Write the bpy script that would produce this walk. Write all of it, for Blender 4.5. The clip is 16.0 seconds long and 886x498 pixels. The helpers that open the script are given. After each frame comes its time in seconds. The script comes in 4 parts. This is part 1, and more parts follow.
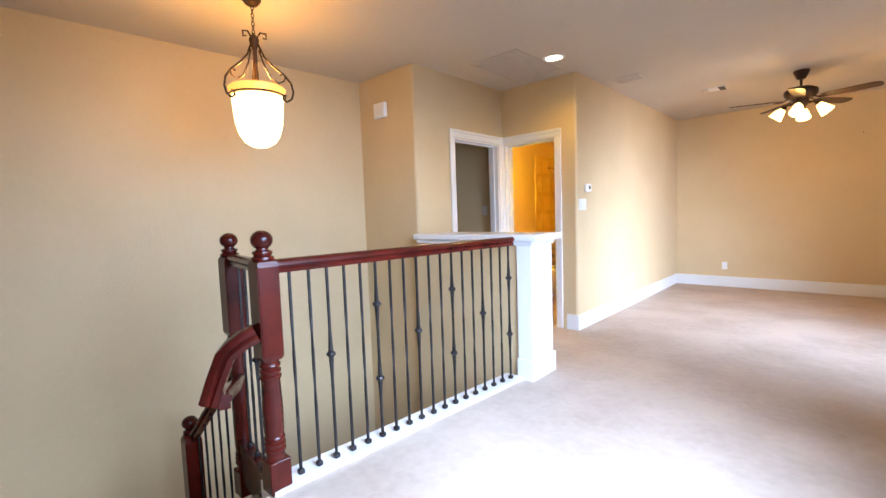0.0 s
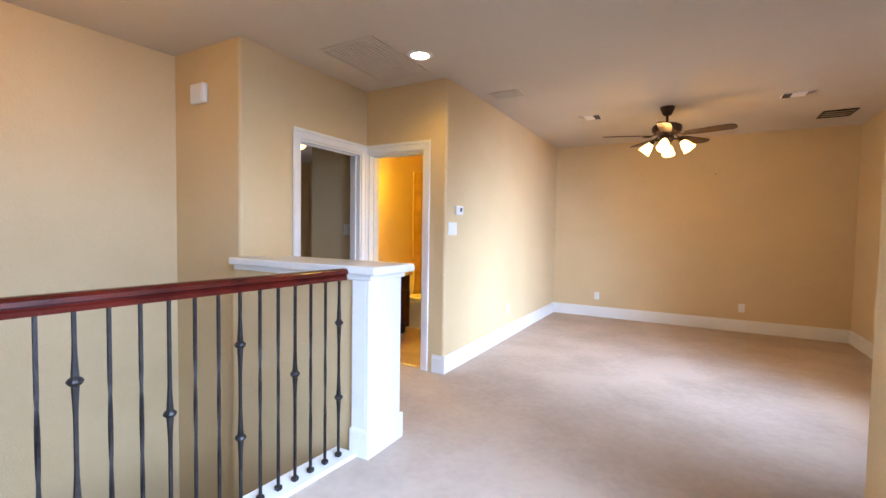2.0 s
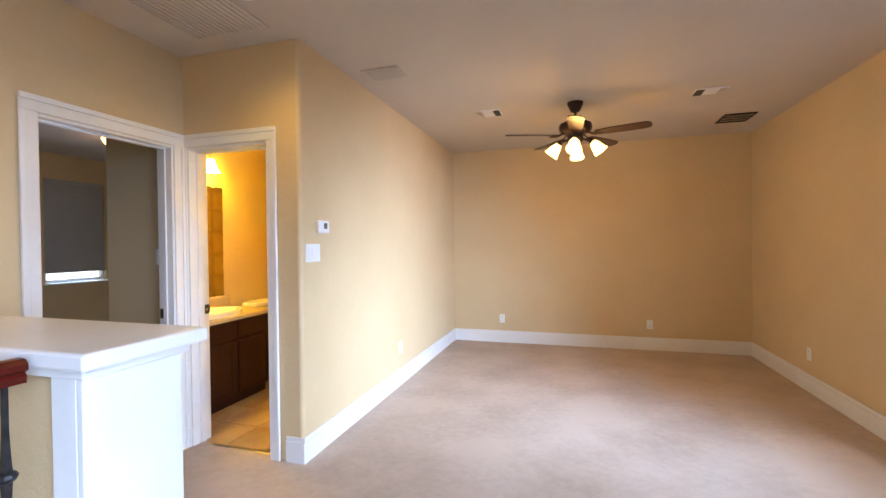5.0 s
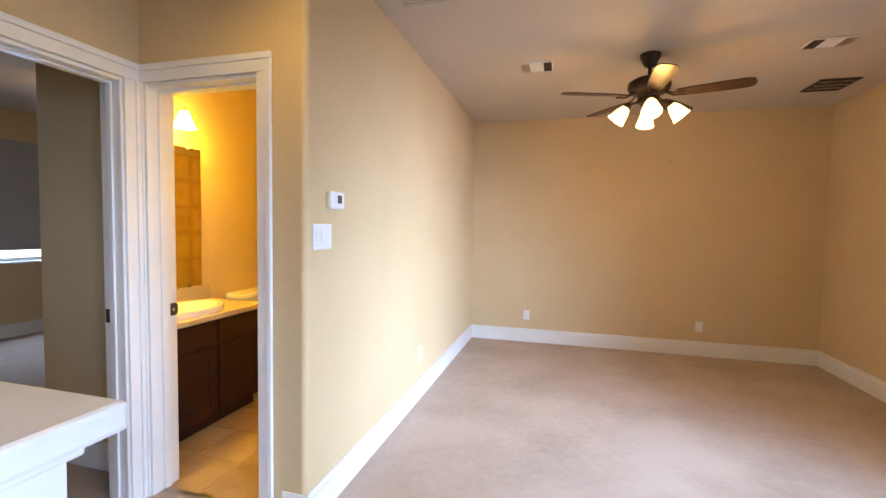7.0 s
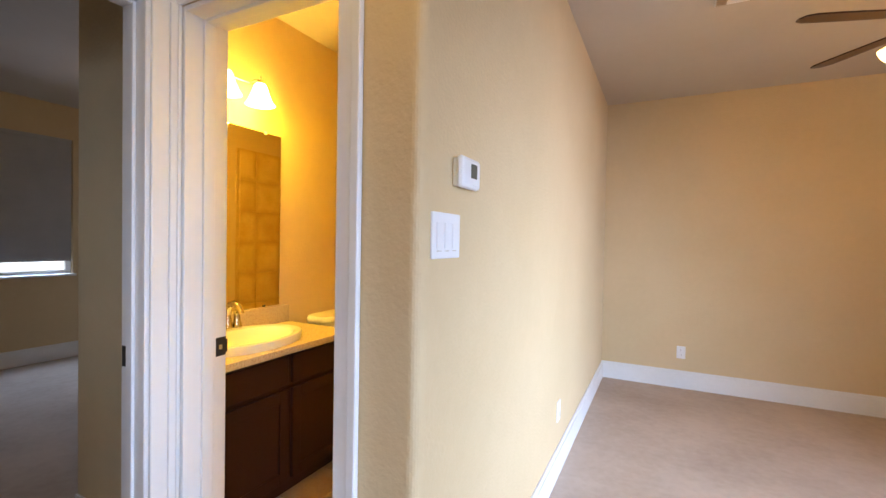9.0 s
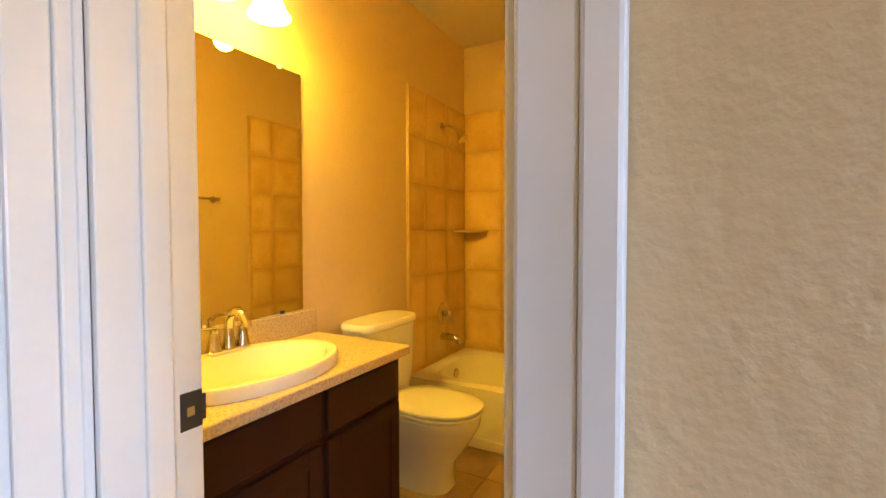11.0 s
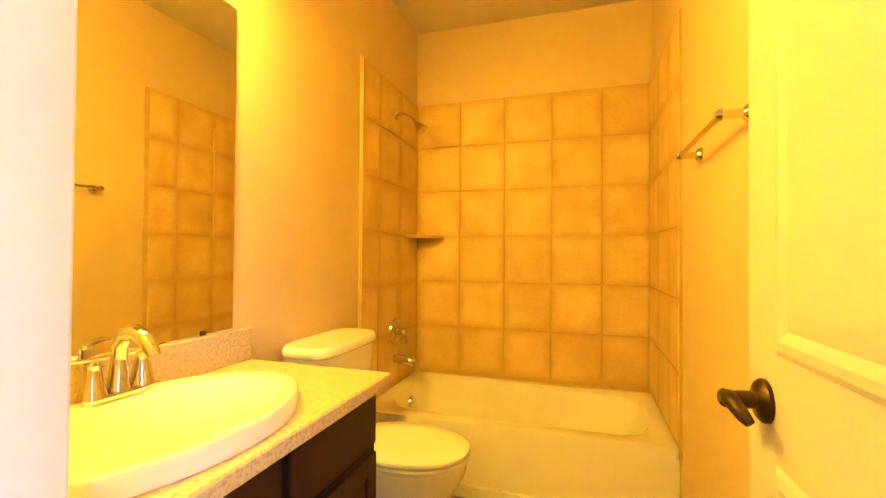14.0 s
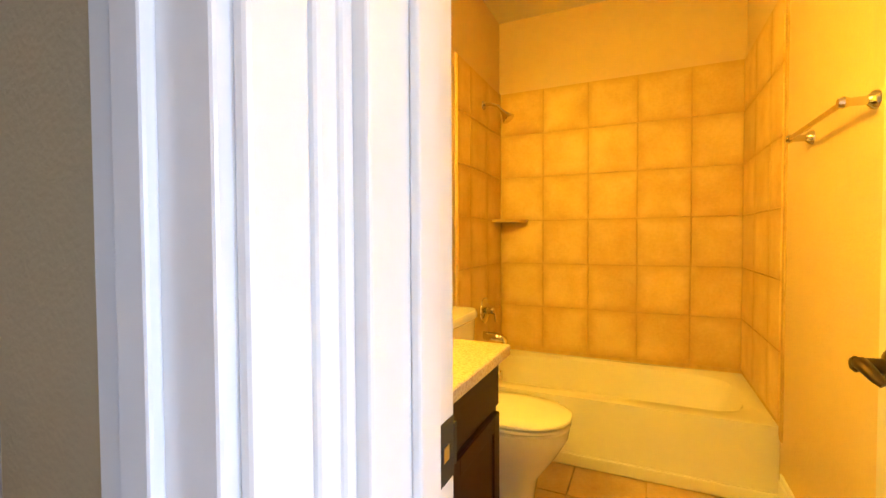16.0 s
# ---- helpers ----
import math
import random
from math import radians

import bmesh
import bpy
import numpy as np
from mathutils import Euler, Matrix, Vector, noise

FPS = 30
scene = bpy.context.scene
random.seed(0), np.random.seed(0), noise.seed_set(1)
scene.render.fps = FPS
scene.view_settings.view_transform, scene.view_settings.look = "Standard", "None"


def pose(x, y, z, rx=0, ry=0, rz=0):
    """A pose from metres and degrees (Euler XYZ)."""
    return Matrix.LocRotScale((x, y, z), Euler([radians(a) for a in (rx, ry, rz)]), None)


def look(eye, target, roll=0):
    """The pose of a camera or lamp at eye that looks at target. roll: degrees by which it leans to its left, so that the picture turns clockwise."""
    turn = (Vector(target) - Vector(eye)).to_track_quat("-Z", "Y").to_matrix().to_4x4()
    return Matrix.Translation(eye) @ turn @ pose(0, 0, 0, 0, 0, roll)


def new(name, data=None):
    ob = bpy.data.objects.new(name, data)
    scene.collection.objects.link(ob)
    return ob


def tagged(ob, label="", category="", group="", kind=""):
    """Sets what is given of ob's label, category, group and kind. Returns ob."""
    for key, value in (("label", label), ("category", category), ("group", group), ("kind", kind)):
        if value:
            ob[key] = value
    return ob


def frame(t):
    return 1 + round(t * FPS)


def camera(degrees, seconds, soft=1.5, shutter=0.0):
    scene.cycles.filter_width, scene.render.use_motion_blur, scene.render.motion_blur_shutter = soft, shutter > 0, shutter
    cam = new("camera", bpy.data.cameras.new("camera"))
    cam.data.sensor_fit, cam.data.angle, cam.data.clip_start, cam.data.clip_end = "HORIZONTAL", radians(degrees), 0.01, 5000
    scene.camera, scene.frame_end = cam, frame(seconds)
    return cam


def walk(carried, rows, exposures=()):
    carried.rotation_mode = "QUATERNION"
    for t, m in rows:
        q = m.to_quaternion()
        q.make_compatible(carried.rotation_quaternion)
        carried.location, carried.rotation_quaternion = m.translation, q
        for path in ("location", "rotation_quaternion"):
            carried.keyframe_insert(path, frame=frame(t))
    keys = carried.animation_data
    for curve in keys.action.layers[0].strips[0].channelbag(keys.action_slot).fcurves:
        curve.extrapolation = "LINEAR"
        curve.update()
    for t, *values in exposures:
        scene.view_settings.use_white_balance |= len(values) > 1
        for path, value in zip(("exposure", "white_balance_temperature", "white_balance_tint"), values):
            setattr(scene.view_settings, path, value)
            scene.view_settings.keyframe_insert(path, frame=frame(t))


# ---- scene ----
cam = camera(91.1, 16.0)
PATH = [
    (0, (0.044, -0.066, 1.319), (-1.31, 1.398, 1.165), -2.0),
    (0.5, (-0.007, 0.121, 1.306), (-1.26, 1.672, 1.161), -2.8),
    (1, (-0.063, 0.365, 1.316), (-1.205, 1.999, 1.150), -2.2),
    (1.5, (-0.045, 0.563, 1.363), (-1.104, 2.254, 1.222), -0.9),
    (2, (-0.085, 0.801, 1.367), (-1.069, 2.54, 1.282), 0.9),
    (2.5, (-0.105, 0.999, 1.4), (-0.99, 2.791, 1.442), 1.6),
    (3, (-0.123, 1.196, 1.412), (-0.919, 3.024, 1.568), 0.3),
    (3.5, (-0.149, 1.394, 1.395), (-0.878, 3.246, 1.594), -1.6),
    (4, (-0.207, 1.586, 1.405), (-0.885, 3.462, 1.545), -2.2),
    (4.5, (-0.279, 1.742, 1.434), (-0.894, 3.645, 1.479), -1.6),
    (7, (-0.935, 2.589, 1.44), (-1.464, 4.515, 1.339), 0.9),
    (7.5, (-1.12, 2.787, 1.434), (-1.744, 4.685, 1.349), 0.2),
    (8, (-1.278, 2.978, 1.432), (-1.975, 4.852, 1.393), 0.4),
    (8.5, (-1.383, 3.2, 1.402), (-2.174, 5.036, 1.377), 0.3),
    (9, (-1.527, 3.4, 1.371), (-2.425, 5.187, 1.334), 1.0),
    (9.5, (-1.694, 3.58, 1.359), (-2.687, 5.315, 1.313), 1.8),
    (12, (-2.402, 4.15, 1.241), (-3.309, 5.931, 1.179), -2.3),
    (12.5, (-2.474, 4.202, 1.23), (-3.3, 6.024, 1.185), -2.5),
    (13, (-2.546, 4.24, 1.212), (-3.258, 6.109, 1.229), -1.3),
    (13.5, (-2.585, 4.252, 1.203), (-3.223, 6.147, 1.233), -0.2),
    (14, (-2.61, 4.252, 1.194), (-3.217, 6.157, 1.222), 0.4),
    (14.5, (-2.64, 4.243, 1.196), (-3.236, 6.152, 1.21), 0.5),
    (15, (-2.655, 4.195, 1.203), (-3.254, 6.103, 1.22), 0.5),
    (15.5, (-2.694, 4.115, 1.207), (-3.392, 5.989, 1.184), 0.5),
    (16, (-2.742, 4.02, 1.206), (-3.587, 5.832, 1.151), -0.3),
]
EXPOSURES = [(0, 0.22), (1, 0.15), (3, -0.05), (7, -0.1), (9.7, -0.25), (11.8, -0.08), (13, 0.42), (15, 0.42), (16, 0.32)]
walk(cam, [(r[0], look(*r[1:])) for r in PATH], EXPOSURES)

# ---- world, lights ----
WARM = (1.0, 0.52, 0.12)
DAY = (0.51, 0.69, 1.03)

world = bpy.data.worlds.new("world")
scene.world = world
world.use_nodes = True
wn = world.node_tree.nodes
sky = wn.new("ShaderNodeTexSky")
sky.sky_type, sky.sun_disc = "NISHITA", False
sky.sun_elevation, sky.sun_rotation = radians(38), radians(150)
world.node_tree.links.new(sky.outputs[0], wn["Background"].inputs[0])
wn["Background"].inputs[1].default_value = 0.15


def lamp(name, kind, place, energy, colour, size=0.05, sizes=None, target=None):
    data = bpy.data.lights.new(name, kind)
    data.energy, data.color = energy, colour
    ob = new(name, data)
    if kind == "AREA":
        data.shape, data.size, data.size_y = "RECTANGLE", sizes[0], sizes[1]
        ob.matrix_world = look(place, target)
    elif kind == "SUN":
        data.angle = size
        ob.matrix_world = look(place, target)
    else:
        data.shadow_soft_size = size
        ob.location = place
    return ob


def tilted(name, place, energy, sizes, target, spread):
    ob = lamp(name, "AREA", place, energy, DAY, sizes=sizes, target=target)
    ob.data.spread = radians(spread)
    return ob


lamp("sun", "SUN", (4, -7, 8), 1.0, (1, 0.94, 0.86), radians(10), target=(0, 0, 0))
tilted("loft_window_light", (1.69, 4.1, 1.25), 76, (1.7, 1.4), (-1.9, 6.1, 0.38), 68)
tilted("hall_window_light", (0.44, 1.2, 1.50), 108, (2.1, 1.7), (-2.6, 1.80, -0.60), 108)
for wy in (5.435, 6.435):
    tilted("bedroom_window_light", (-7.29, wy, 1.03), 13, (0.7, 0.13), (-5.5, wy, 0.5), 170)
lamp("pendant_bulb", "POINT", (-2.81, 1.28, 2.27), 27, WARM, 0.08)
for turn in (-4, 86, 176, 266):
    lamp("fan_bulb", "POINT", (-0.34 + 0.243 * math.cos(radians(turn)), 6.2 + 0.243 * math.sin(radians(turn)), 2.258), 8.5, WARM, 0.05)
spot = lamp("recessed_bulb", "SPOT", (-1.99, 3.75, 2.735), 40, (1.0, 0.62, 0.12), 0.06)
spot.data.spot_size, spot.data.spot_blend = radians(150), 0.8
for vy in (4.70, 4.92, 5.14):
    lamp("vanity_bulb", "POINT", (-3.575, vy, 2.09), 20, (1.0, 0.60, 0.02), 0.04)
lamp("bedroom_bulb", "POINT", (-5.6, 5.77, 2.50), 2, WARM, 0.08)

# ---- materials ----


def material(name, colour, rough=0.6, metal=0.0, second=None, scale=3.0, bump=0.0, bump_scale=200.0, vary=0.0, detail=4.0, coat=0.0, mix=0.5, emit=0.0, border=None):
    m = bpy.data.materials.new(name)
    m.use_nodes = True
    n, l = m.node_tree.nodes, m.node_tree.links
    b = n["Principled BSDF"]
    b.inputs["Base Color"].default_value = (*colour, 1)
    b.inputs["Roughness"].default_value = rough
    b.inputs["Metallic"].default_value = metal
    b.inputs["Coat Weight"].default_value = coat
    if emit:
        b.inputs["Emission Color"].default_value = (*(second or colour), 1)
        b.inputs["Emission Strength"].default_value = emit
        return m
    co = n.new("ShaderNodeTexCoord").outputs["Object"]
    plain = co
    if vary:
        seed, shift = n.new("ShaderNodeObjectInfo"), n.new("ShaderNodeVectorMath")
        shift.operation = "MULTIPLY_ADD"
        l.new(seed.outputs["Random"], shift.inputs[0])
        shift.inputs[1].default_value = (37, 19, 53)
        l.new(co, shift.inputs[2])
        co = shift.outputs[0]
    last = None
    if second:
        a, c = n.new("ShaderNodeTexNoise"), n.new("ShaderNodeTexNoise")
        a.inputs["Scale"].default_value, a.inputs["Detail"].default_value = scale, detail
        c.inputs["Scale"].default_value, c.inputs["Detail"].default_value = scale * 14, 3
        mid = n.new("ShaderNodeMath")
        mid.operation = "MULTIPLY_ADD"
        mid.inputs[1].default_value = 0.35
        l.new(co, a.inputs["Vector"]), l.new(co, c.inputs["Vector"])
        l.new(c.outputs["Fac"], mid.inputs[0]), l.new(a.outputs["Fac"], mid.inputs[2])
        ramp = n.new("ShaderNodeMapRange")
        ramp.inputs["From Min"].default_value, ramp.inputs["From Max"].default_value = mix + 0.02, mix + 0.38
        l.new(mid.outputs[0], ramp.inputs["Value"])
        blend = n.new("ShaderNodeMix")
        blend.data_type = "RGBA"
        blend.inputs[6].default_value, blend.inputs[7].default_value = (*colour, 1), (*second, 1)
        l.new(ramp.outputs[0], blend.inputs[0])
        last = blend.outputs[2]
    if vary:
        info, hsv = n.new("ShaderNodeObjectInfo"), n.new("ShaderNodeHueSaturation")
        span = n.new("ShaderNodeMapRange")
        span.inputs["To Min"].default_value, span.inputs["To Max"].default_value = 1 - vary, 1 + vary
        l.new(info.outputs["Random"], span.inputs["Value"]), l.new(span.outputs[0], hsv.inputs["Value"])
        hsv.inputs["Color"].default_value = (*colour, 1)
        if last:
            l.new(last, hsv.inputs["Color"])
        last = hsv.outputs[0]
    if border:
        # glaze that runs browner towards the edges of a square piece, unevenly
        size, tone = border
        split, soft = n.new("ShaderNodeSeparateXYZ"), n.new("ShaderNodeTexNoise")
        soft.inputs["Scale"].default_value = 14
        l.new(plain, split.inputs[0]), l.new(co, soft.inputs["Vector"])
        gaps = []
        for axis in ("X", "Z"):
            off, away = n.new("ShaderNodeMath"), n.new("ShaderNodeMath")
            off.operation, away.operation = "SUBTRACT", "ABSOLUTE"
            l.new(split.outputs[axis], off.inputs[0])
            off.inputs[1].default_value = size / 2
            l.new(off.outputs[0], away.inputs[0])
            gaps.append(away.outputs[0])
        far, wob, fac = n.new("ShaderNodeMath"), n.new("ShaderNodeMath"), n.new("ShaderNodeMapRange")
        far.operation, wob.operation = "MAXIMUM", "MULTIPLY_ADD"
        l.new(gaps[0], far.inputs[0]), l.new(gaps[1], far.inputs[1])
        l.new(soft.outputs["Fac"], wob.inputs[0]), l.new(far.outputs[0], wob.inputs[2])
        wob.inputs[1].default_value = 0.06
        fac.interpolation_type = "SMOOTHSTEP"
        fac.inputs["From Min"].default_value, fac.inputs["From Max"].default_value = size / 2 - 0.03, size / 2 + 0.04
        fac.inputs["To Max"].default_value = 0.5
        l.new(wob.outputs[0], fac.inputs["Value"])
        edge = n.new("ShaderNodeMix")
        edge.data_type = "RGBA"
        edge.inputs[7].default_value = (*tone, 1)
        l.new(fac.outputs[0], edge.inputs[0]), l.new(last, edge.inputs[6])
        last = edge.outputs[2]
    if last:
        l.new(last, b.inputs["Base Color"])
    if bump:
        t, bp = n.new("ShaderNodeTexNoise"), n.new("ShaderNodeBump")
        t.inputs["Scale"].default_value, t.inputs["Detail"].default_value = bump_scale, 3
        bp.inputs["Strength"].default_value, bp.inputs["Distance"].default_value = bump, 0.004
        l.new(co, t.inputs["Vector"]), l.new(t.outputs["Fac"], bp.inputs["Height"]), l.new(bp.outputs[0], b.inputs["Normal"])
    return m


M_WALL = material("tan_wall_paint", (0.65, 0.50, 0.295), 0.62, second=(0.61, 0.465, 0.265), scale=1.6, bump=0.55, bump_scale=75)
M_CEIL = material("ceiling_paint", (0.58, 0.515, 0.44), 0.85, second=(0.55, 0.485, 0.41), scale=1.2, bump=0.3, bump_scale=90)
M_TRIM = material("white_trim_paint", (0.80, 0.80, 0.80), 0.32, second=(0.75, 0.75, 0.74), scale=2.5, bump=0.05, bump_scale=60)
M_CARPET = material("beige_carpet", (0.56, 0.46, 0.38), 0.95, second=(0.43, 0.34, 0.27), scale=1.5, bump=1.0, bump_scale=220, mix=0.52)
M_RAIL = material("cherry_stained_wood", (0.085, 0.009, 0.005), 0.24, second=(0.035, 0.004, 0.003), scale=7, bump=0.04, bump_scale=40, coat=0.15)
M_RAIL.node_tree.nodes["Principled BSDF"].inputs["Specular IOR Level"].default_value = 0.32
M_IRON = material("black_iron", (0.022, 0.020, 0.022), 0.42, metal=0.6, second=(0.05, 0.045, 0.045), scale=30, bump=0.2, bump_scale=150)
M_BRONZE = material("oil_rubbed_bronze", (0.034, 0.018, 0.011), 0.42, metal=0.6, second=(0.065, 0.034, 0.018), scale=12)
M_BLADE = material("walnut_blade", (0.042, 0.017, 0.009), 0.35, second=(0.022, 0.009, 0.005), scale=9)
M_GLASS_P = material("alabaster_glass", (0.9, 0.75, 0.5), 0.4, second=(1.0, 0.72, 0.36), emit=3.4)
M_GLASS_RIM = material("amber_glass_rim", (0.9, 0.55, 0.15), 0.4, second=(1.0, 0.44, 0.07), emit=1.3)
M_GLASS_F = material("frosted_glass_shade", (0.9, 0.8, 0.6), 0.4, second=(1.0, 0.56, 0.17), emit=7.0)
M_GLASS_V = material("white_glass_shade", (0.9, 0.85, 0.7), 0.4, second=(1.0, 0.64, 0.10), emit=60.0)
M_LENS = material("lit_lens", (0.95, 0.9, 0.8), 0.4, second=(1.0, 0.88, 0.6), emit=12.0)
# off-white door paint, darkened so the strong lamp light doesn't burn the door out
M_DOOR = material("dimmed_door_paint", (0.60, 0.57, 0.49), 0.38, second=(0.60, 0.57, 0.49), scale=2.5, bump=0.05, bump_scale=60)
M_PLASTIC = material("white_plastic", (0.82, 0.83, 0.84), 0.35, second=(0.78, 0.79, 0.8), scale=8)
M_DARK = material("dark_slot", (0.025, 0.022, 0.02), 0.6)
M_LCD = material("grey_display", (0.10, 0.11, 0.09), 0.2)
M_TILE = material("tan_ceramic_tile", (0.70, 0.52, 0.22), 0.5, second=(0.58, 0.39, 0.14), scale=4.5, bump=0.06, bump_scale=30, vary=0.05, mix=0.5, border=(0.30, (0.44, 0.27, 0.09)))
M_GROUT = material("brown_grout", (0.56, 0.40, 0.18), 0.9, second=(0.48, 0.33, 0.14), scale=20)
M_FTILE = material("tan_floor_tile", (0.52, 0.38, 0.23), 0.35, second=(0.40, 0.27, 0.15), scale=4, bump=0.05, bump_scale=25, vary=0.06)
M_PORC = material("white_porcelain", (0.84, 0.83, 0.80), 0.12, second=(0.82, 0.81, 0.78), scale=2, coat=0.4)
M_TUB = material("white_acrylic", (0.80, 0.78, 0.74), 0.18, second=(0.77, 0.75, 0.71), scale=2, coat=0.2)
M_CHROME = material("chrome", (0.64, 0.62, 0.59), 0.10, metal=1.0)
M_NICKEL = material("brushed_nickel", (0.52, 0.46, 0.38), 0.28, metal=1.0)
M_VANITY = material("espresso_wood", (0.030, 0.009, 0.005), 0.55, second=(0.026, 0.008, 0.004), scale=6, bump=0.04, bump_scale=60)
M_VANITY.node_tree.nodes["Principled BSDF"].inputs["Specular IOR Level"].default_value = 0.2
M_STONE = material("speckled_granite", (0.58, 0.48, 0.34), 0.24, second=(0.34, 0.23, 0.15), scale=120, mix=0.60, bump=0.02, detail=8)
M_MIRROR = material("mirror", (0.88, 0.88, 0.86), 0.02, metal=1.0)
M_BLIND = material("grey_cellular_blind", (0.42, 0.42, 0.42), 0.8, second=(0.38, 0.38, 0.38), scale=5)
M_PANE = material("window_glass", (1, 1, 1), 0.02)
M_PANE.node_tree.nodes["Principled BSDF"].inputs["Transmission Weight"].default_value = 1.0

# ---- helpers ----


def bm_box(x0, x1, y0, y1, z0, z1, bevel=0.0, bm=None):
    own = bm or bmesh.new()
    made = bmesh.ops.create_cube(own, size=1)["verts"]
    for v in made:
        v.co = Vector(((x0 + x1) / 2 + v.co.x * (x1 - x0), (y0 + y1) / 2 + v.co.y * (y1 - y0), (z0 + z1) / 2 + v.co.z * (z1 - z0)))
    if bevel:
        edges = list({e for v in made for e in v.link_edges})
        bmesh.ops.bevel(own, geom=edges, offset=bevel, segments=2, affect="EDGES", profile=0.5)
    return own


def bm_lathe(profile, segs=24, centre=(0, 0, 0), axis="z", bm=None):
    """Turns (radius, height) pairs round an axis."""
    own = bm or bmesh.new()
    c, rings = Vector(centre), []
    for r, h in profile:
        ring = []
        for i in range(segs):
            a = 2 * math.pi * i / segs
            u, v = max(r, 1e-4) * math.cos(a), max(r, 1e-4) * math.sin(a)
            p = {"z": (u, v, h), "x": (h, u, v), "y": (v, h, u)}[axis]
            ring.append(own.verts.new(c + Vector(p)))
        rings.append(ring)
    for a, b in zip(rings, rings[1:]):
        for i in range(segs):
            own.faces.new((a[i], a[(i + 1) % segs], b[(i + 1) % segs], b[i]))
    for ring, flip in ((rings[0], True), (rings[-1], False)):
        own.faces.new(ring[::-1] if flip else ring)
    return own


def bm_tube(points, radius, segs=8, bm=None, flat=1.0):
    """A round bar along a line of points; radius may be one number or one per point."""
    own = bm or bmesh.new()
    pts = [Vector(p) for p in points]
    radii = radius if isinstance(radius, (list, tuple)) else [radius] * len(pts)
    rings, side = [], None
    for i, p in enumerate(pts):
        d = (pts[min(i + 1, len(pts) - 1)] - pts[max(i - 1, 0)]).normalized()
        if side is None:
            side = d.orthogonal().normalized()
        side = (side - d * side.dot(d)).normalized()
        up = d.cross(side)
        rings.append([own.verts.new(p + (side * math.cos(2 * math.pi * k / segs) + up * math.sin(2 * math.pi * k / segs) * flat) * radii[i]) for k in range(segs)])
    for a, b in zip(rings, rings[1:]):
        for k in range(segs):
            own.faces.new((a[k], a[(k + 1) % segs], b[(k + 1) % segs], b[k]))
    own.faces.new(rings[0][::-1]), own.faces.new(rings[-1])
    return own


def bm_loft(loops, bm=None, cap_last=True, cap_first=False):
    own = bm or bmesh.new()
    rings = [[own.verts.new(p) for p in loop] for loop in loops]
    for a, b in zip(rings, rings[1:]):
        for k in range(len(a)):
            own.faces.new((a[k], a[(k + 1) % len(a)], b[(k + 1) % len(a)], b[k]))
    if cap_last:
        own.faces.new(rings[-1])
    if cap_first:
        own.faces.new(rings[0][::-1])
    return own


def oval(cx, cy, z, rx, ry, power=2.0, count=40):
    """A loop between an ellipse (power 2) and a rectangle (high power)."""
    out = []
    for i in range(count):
        a = 2 * math.pi * i / count
        c, s = math.cos(a), math.sin(a)
        out.append((cx + rx * math.copysign(abs(c) ** (2 / power), c), cy + ry * math.copysign(abs(s) ** (2 / power), s), z))
    return out


def part(name, bm, mat, parent=None, label="", smooth=False):
    bmesh.ops.recalc_face_normals(bm, faces=bm.faces)
    me = bpy.data.meshes.new(name)
    bm.to_mesh(me)
    bm.free()
    me.materials.append(mat)
    if smooth:
        for p in me.polygons:
            p.use_smooth = True
        me.set_sharp_from_angle(angle=radians(38))
    ob = new(name, me)
    if parent:
        ob.parent = parent
    return tagged(ob, label)


def thing(name, label, category, group="", kind="", at=(0, 0, 0)):
    ob = new(name)
    ob.location = at
    ob.empty_display_size = 0.1
    return tagged(ob, label, category, group, kind)


def solid(name, boxes, mat, label, category, bevel=0.0):
    """A piece of the setting made of boxes that touch."""
    bm = bmesh.new()
    for b in boxes:
        bm_box(*b, bm=bm)
    return tagged(part(name, bm, mat), label, category, kind="structure")


def slab(name, plan, z0, z1, mat, label, category):
    """An upright prism on a plan outline."""
    bm = bmesh.new()
    lo, hi = [bm.verts.new((x, y, z0)) for x, y in plan], [bm.verts.new((x, y, z1)) for x, y in plan]
    bm.faces.new(lo[::-1]), bm.faces.new(hi)
    for i in range(len(plan)):
        j = (i + 1) % len(plan)
        bm.faces.new((lo[i], lo[j], hi[j], hi[i]))
    return tagged(part(name, bm, mat), label, category, kind="structure")


def rounded(x, y, dx, dy, rad=0.028):
    """Plan points of a rounded corner at (x, y); dx, dy point from it into the wall along its two faces."""
    cx, cy = x + dx * rad, y + dy * rad
    return [(cx - dx * rad * math.cos(a), cy - dy * rad * math.sin(a)) for a in [math.pi / 2 * k / 6 for k in range(7)]]


# ---- the large structure ----
F, H = 0.03, 2.755          # floor and ceiling levels
XT, YB = -2.04, 8.04        # thermostat wall, far wall
DW = 0.15                   # thickness of the bathroom-door wall
YP = 4.41                   # bedroom face of the bathroom wall
XB, YD = -2.975, 4.30       # bedroom-door wall, bathroom-door wall
XR, XN, YN = 1.72, 0.50, 2.92
WELL, LAND = -3.4, -1.50    # lower floor and stair landing levels

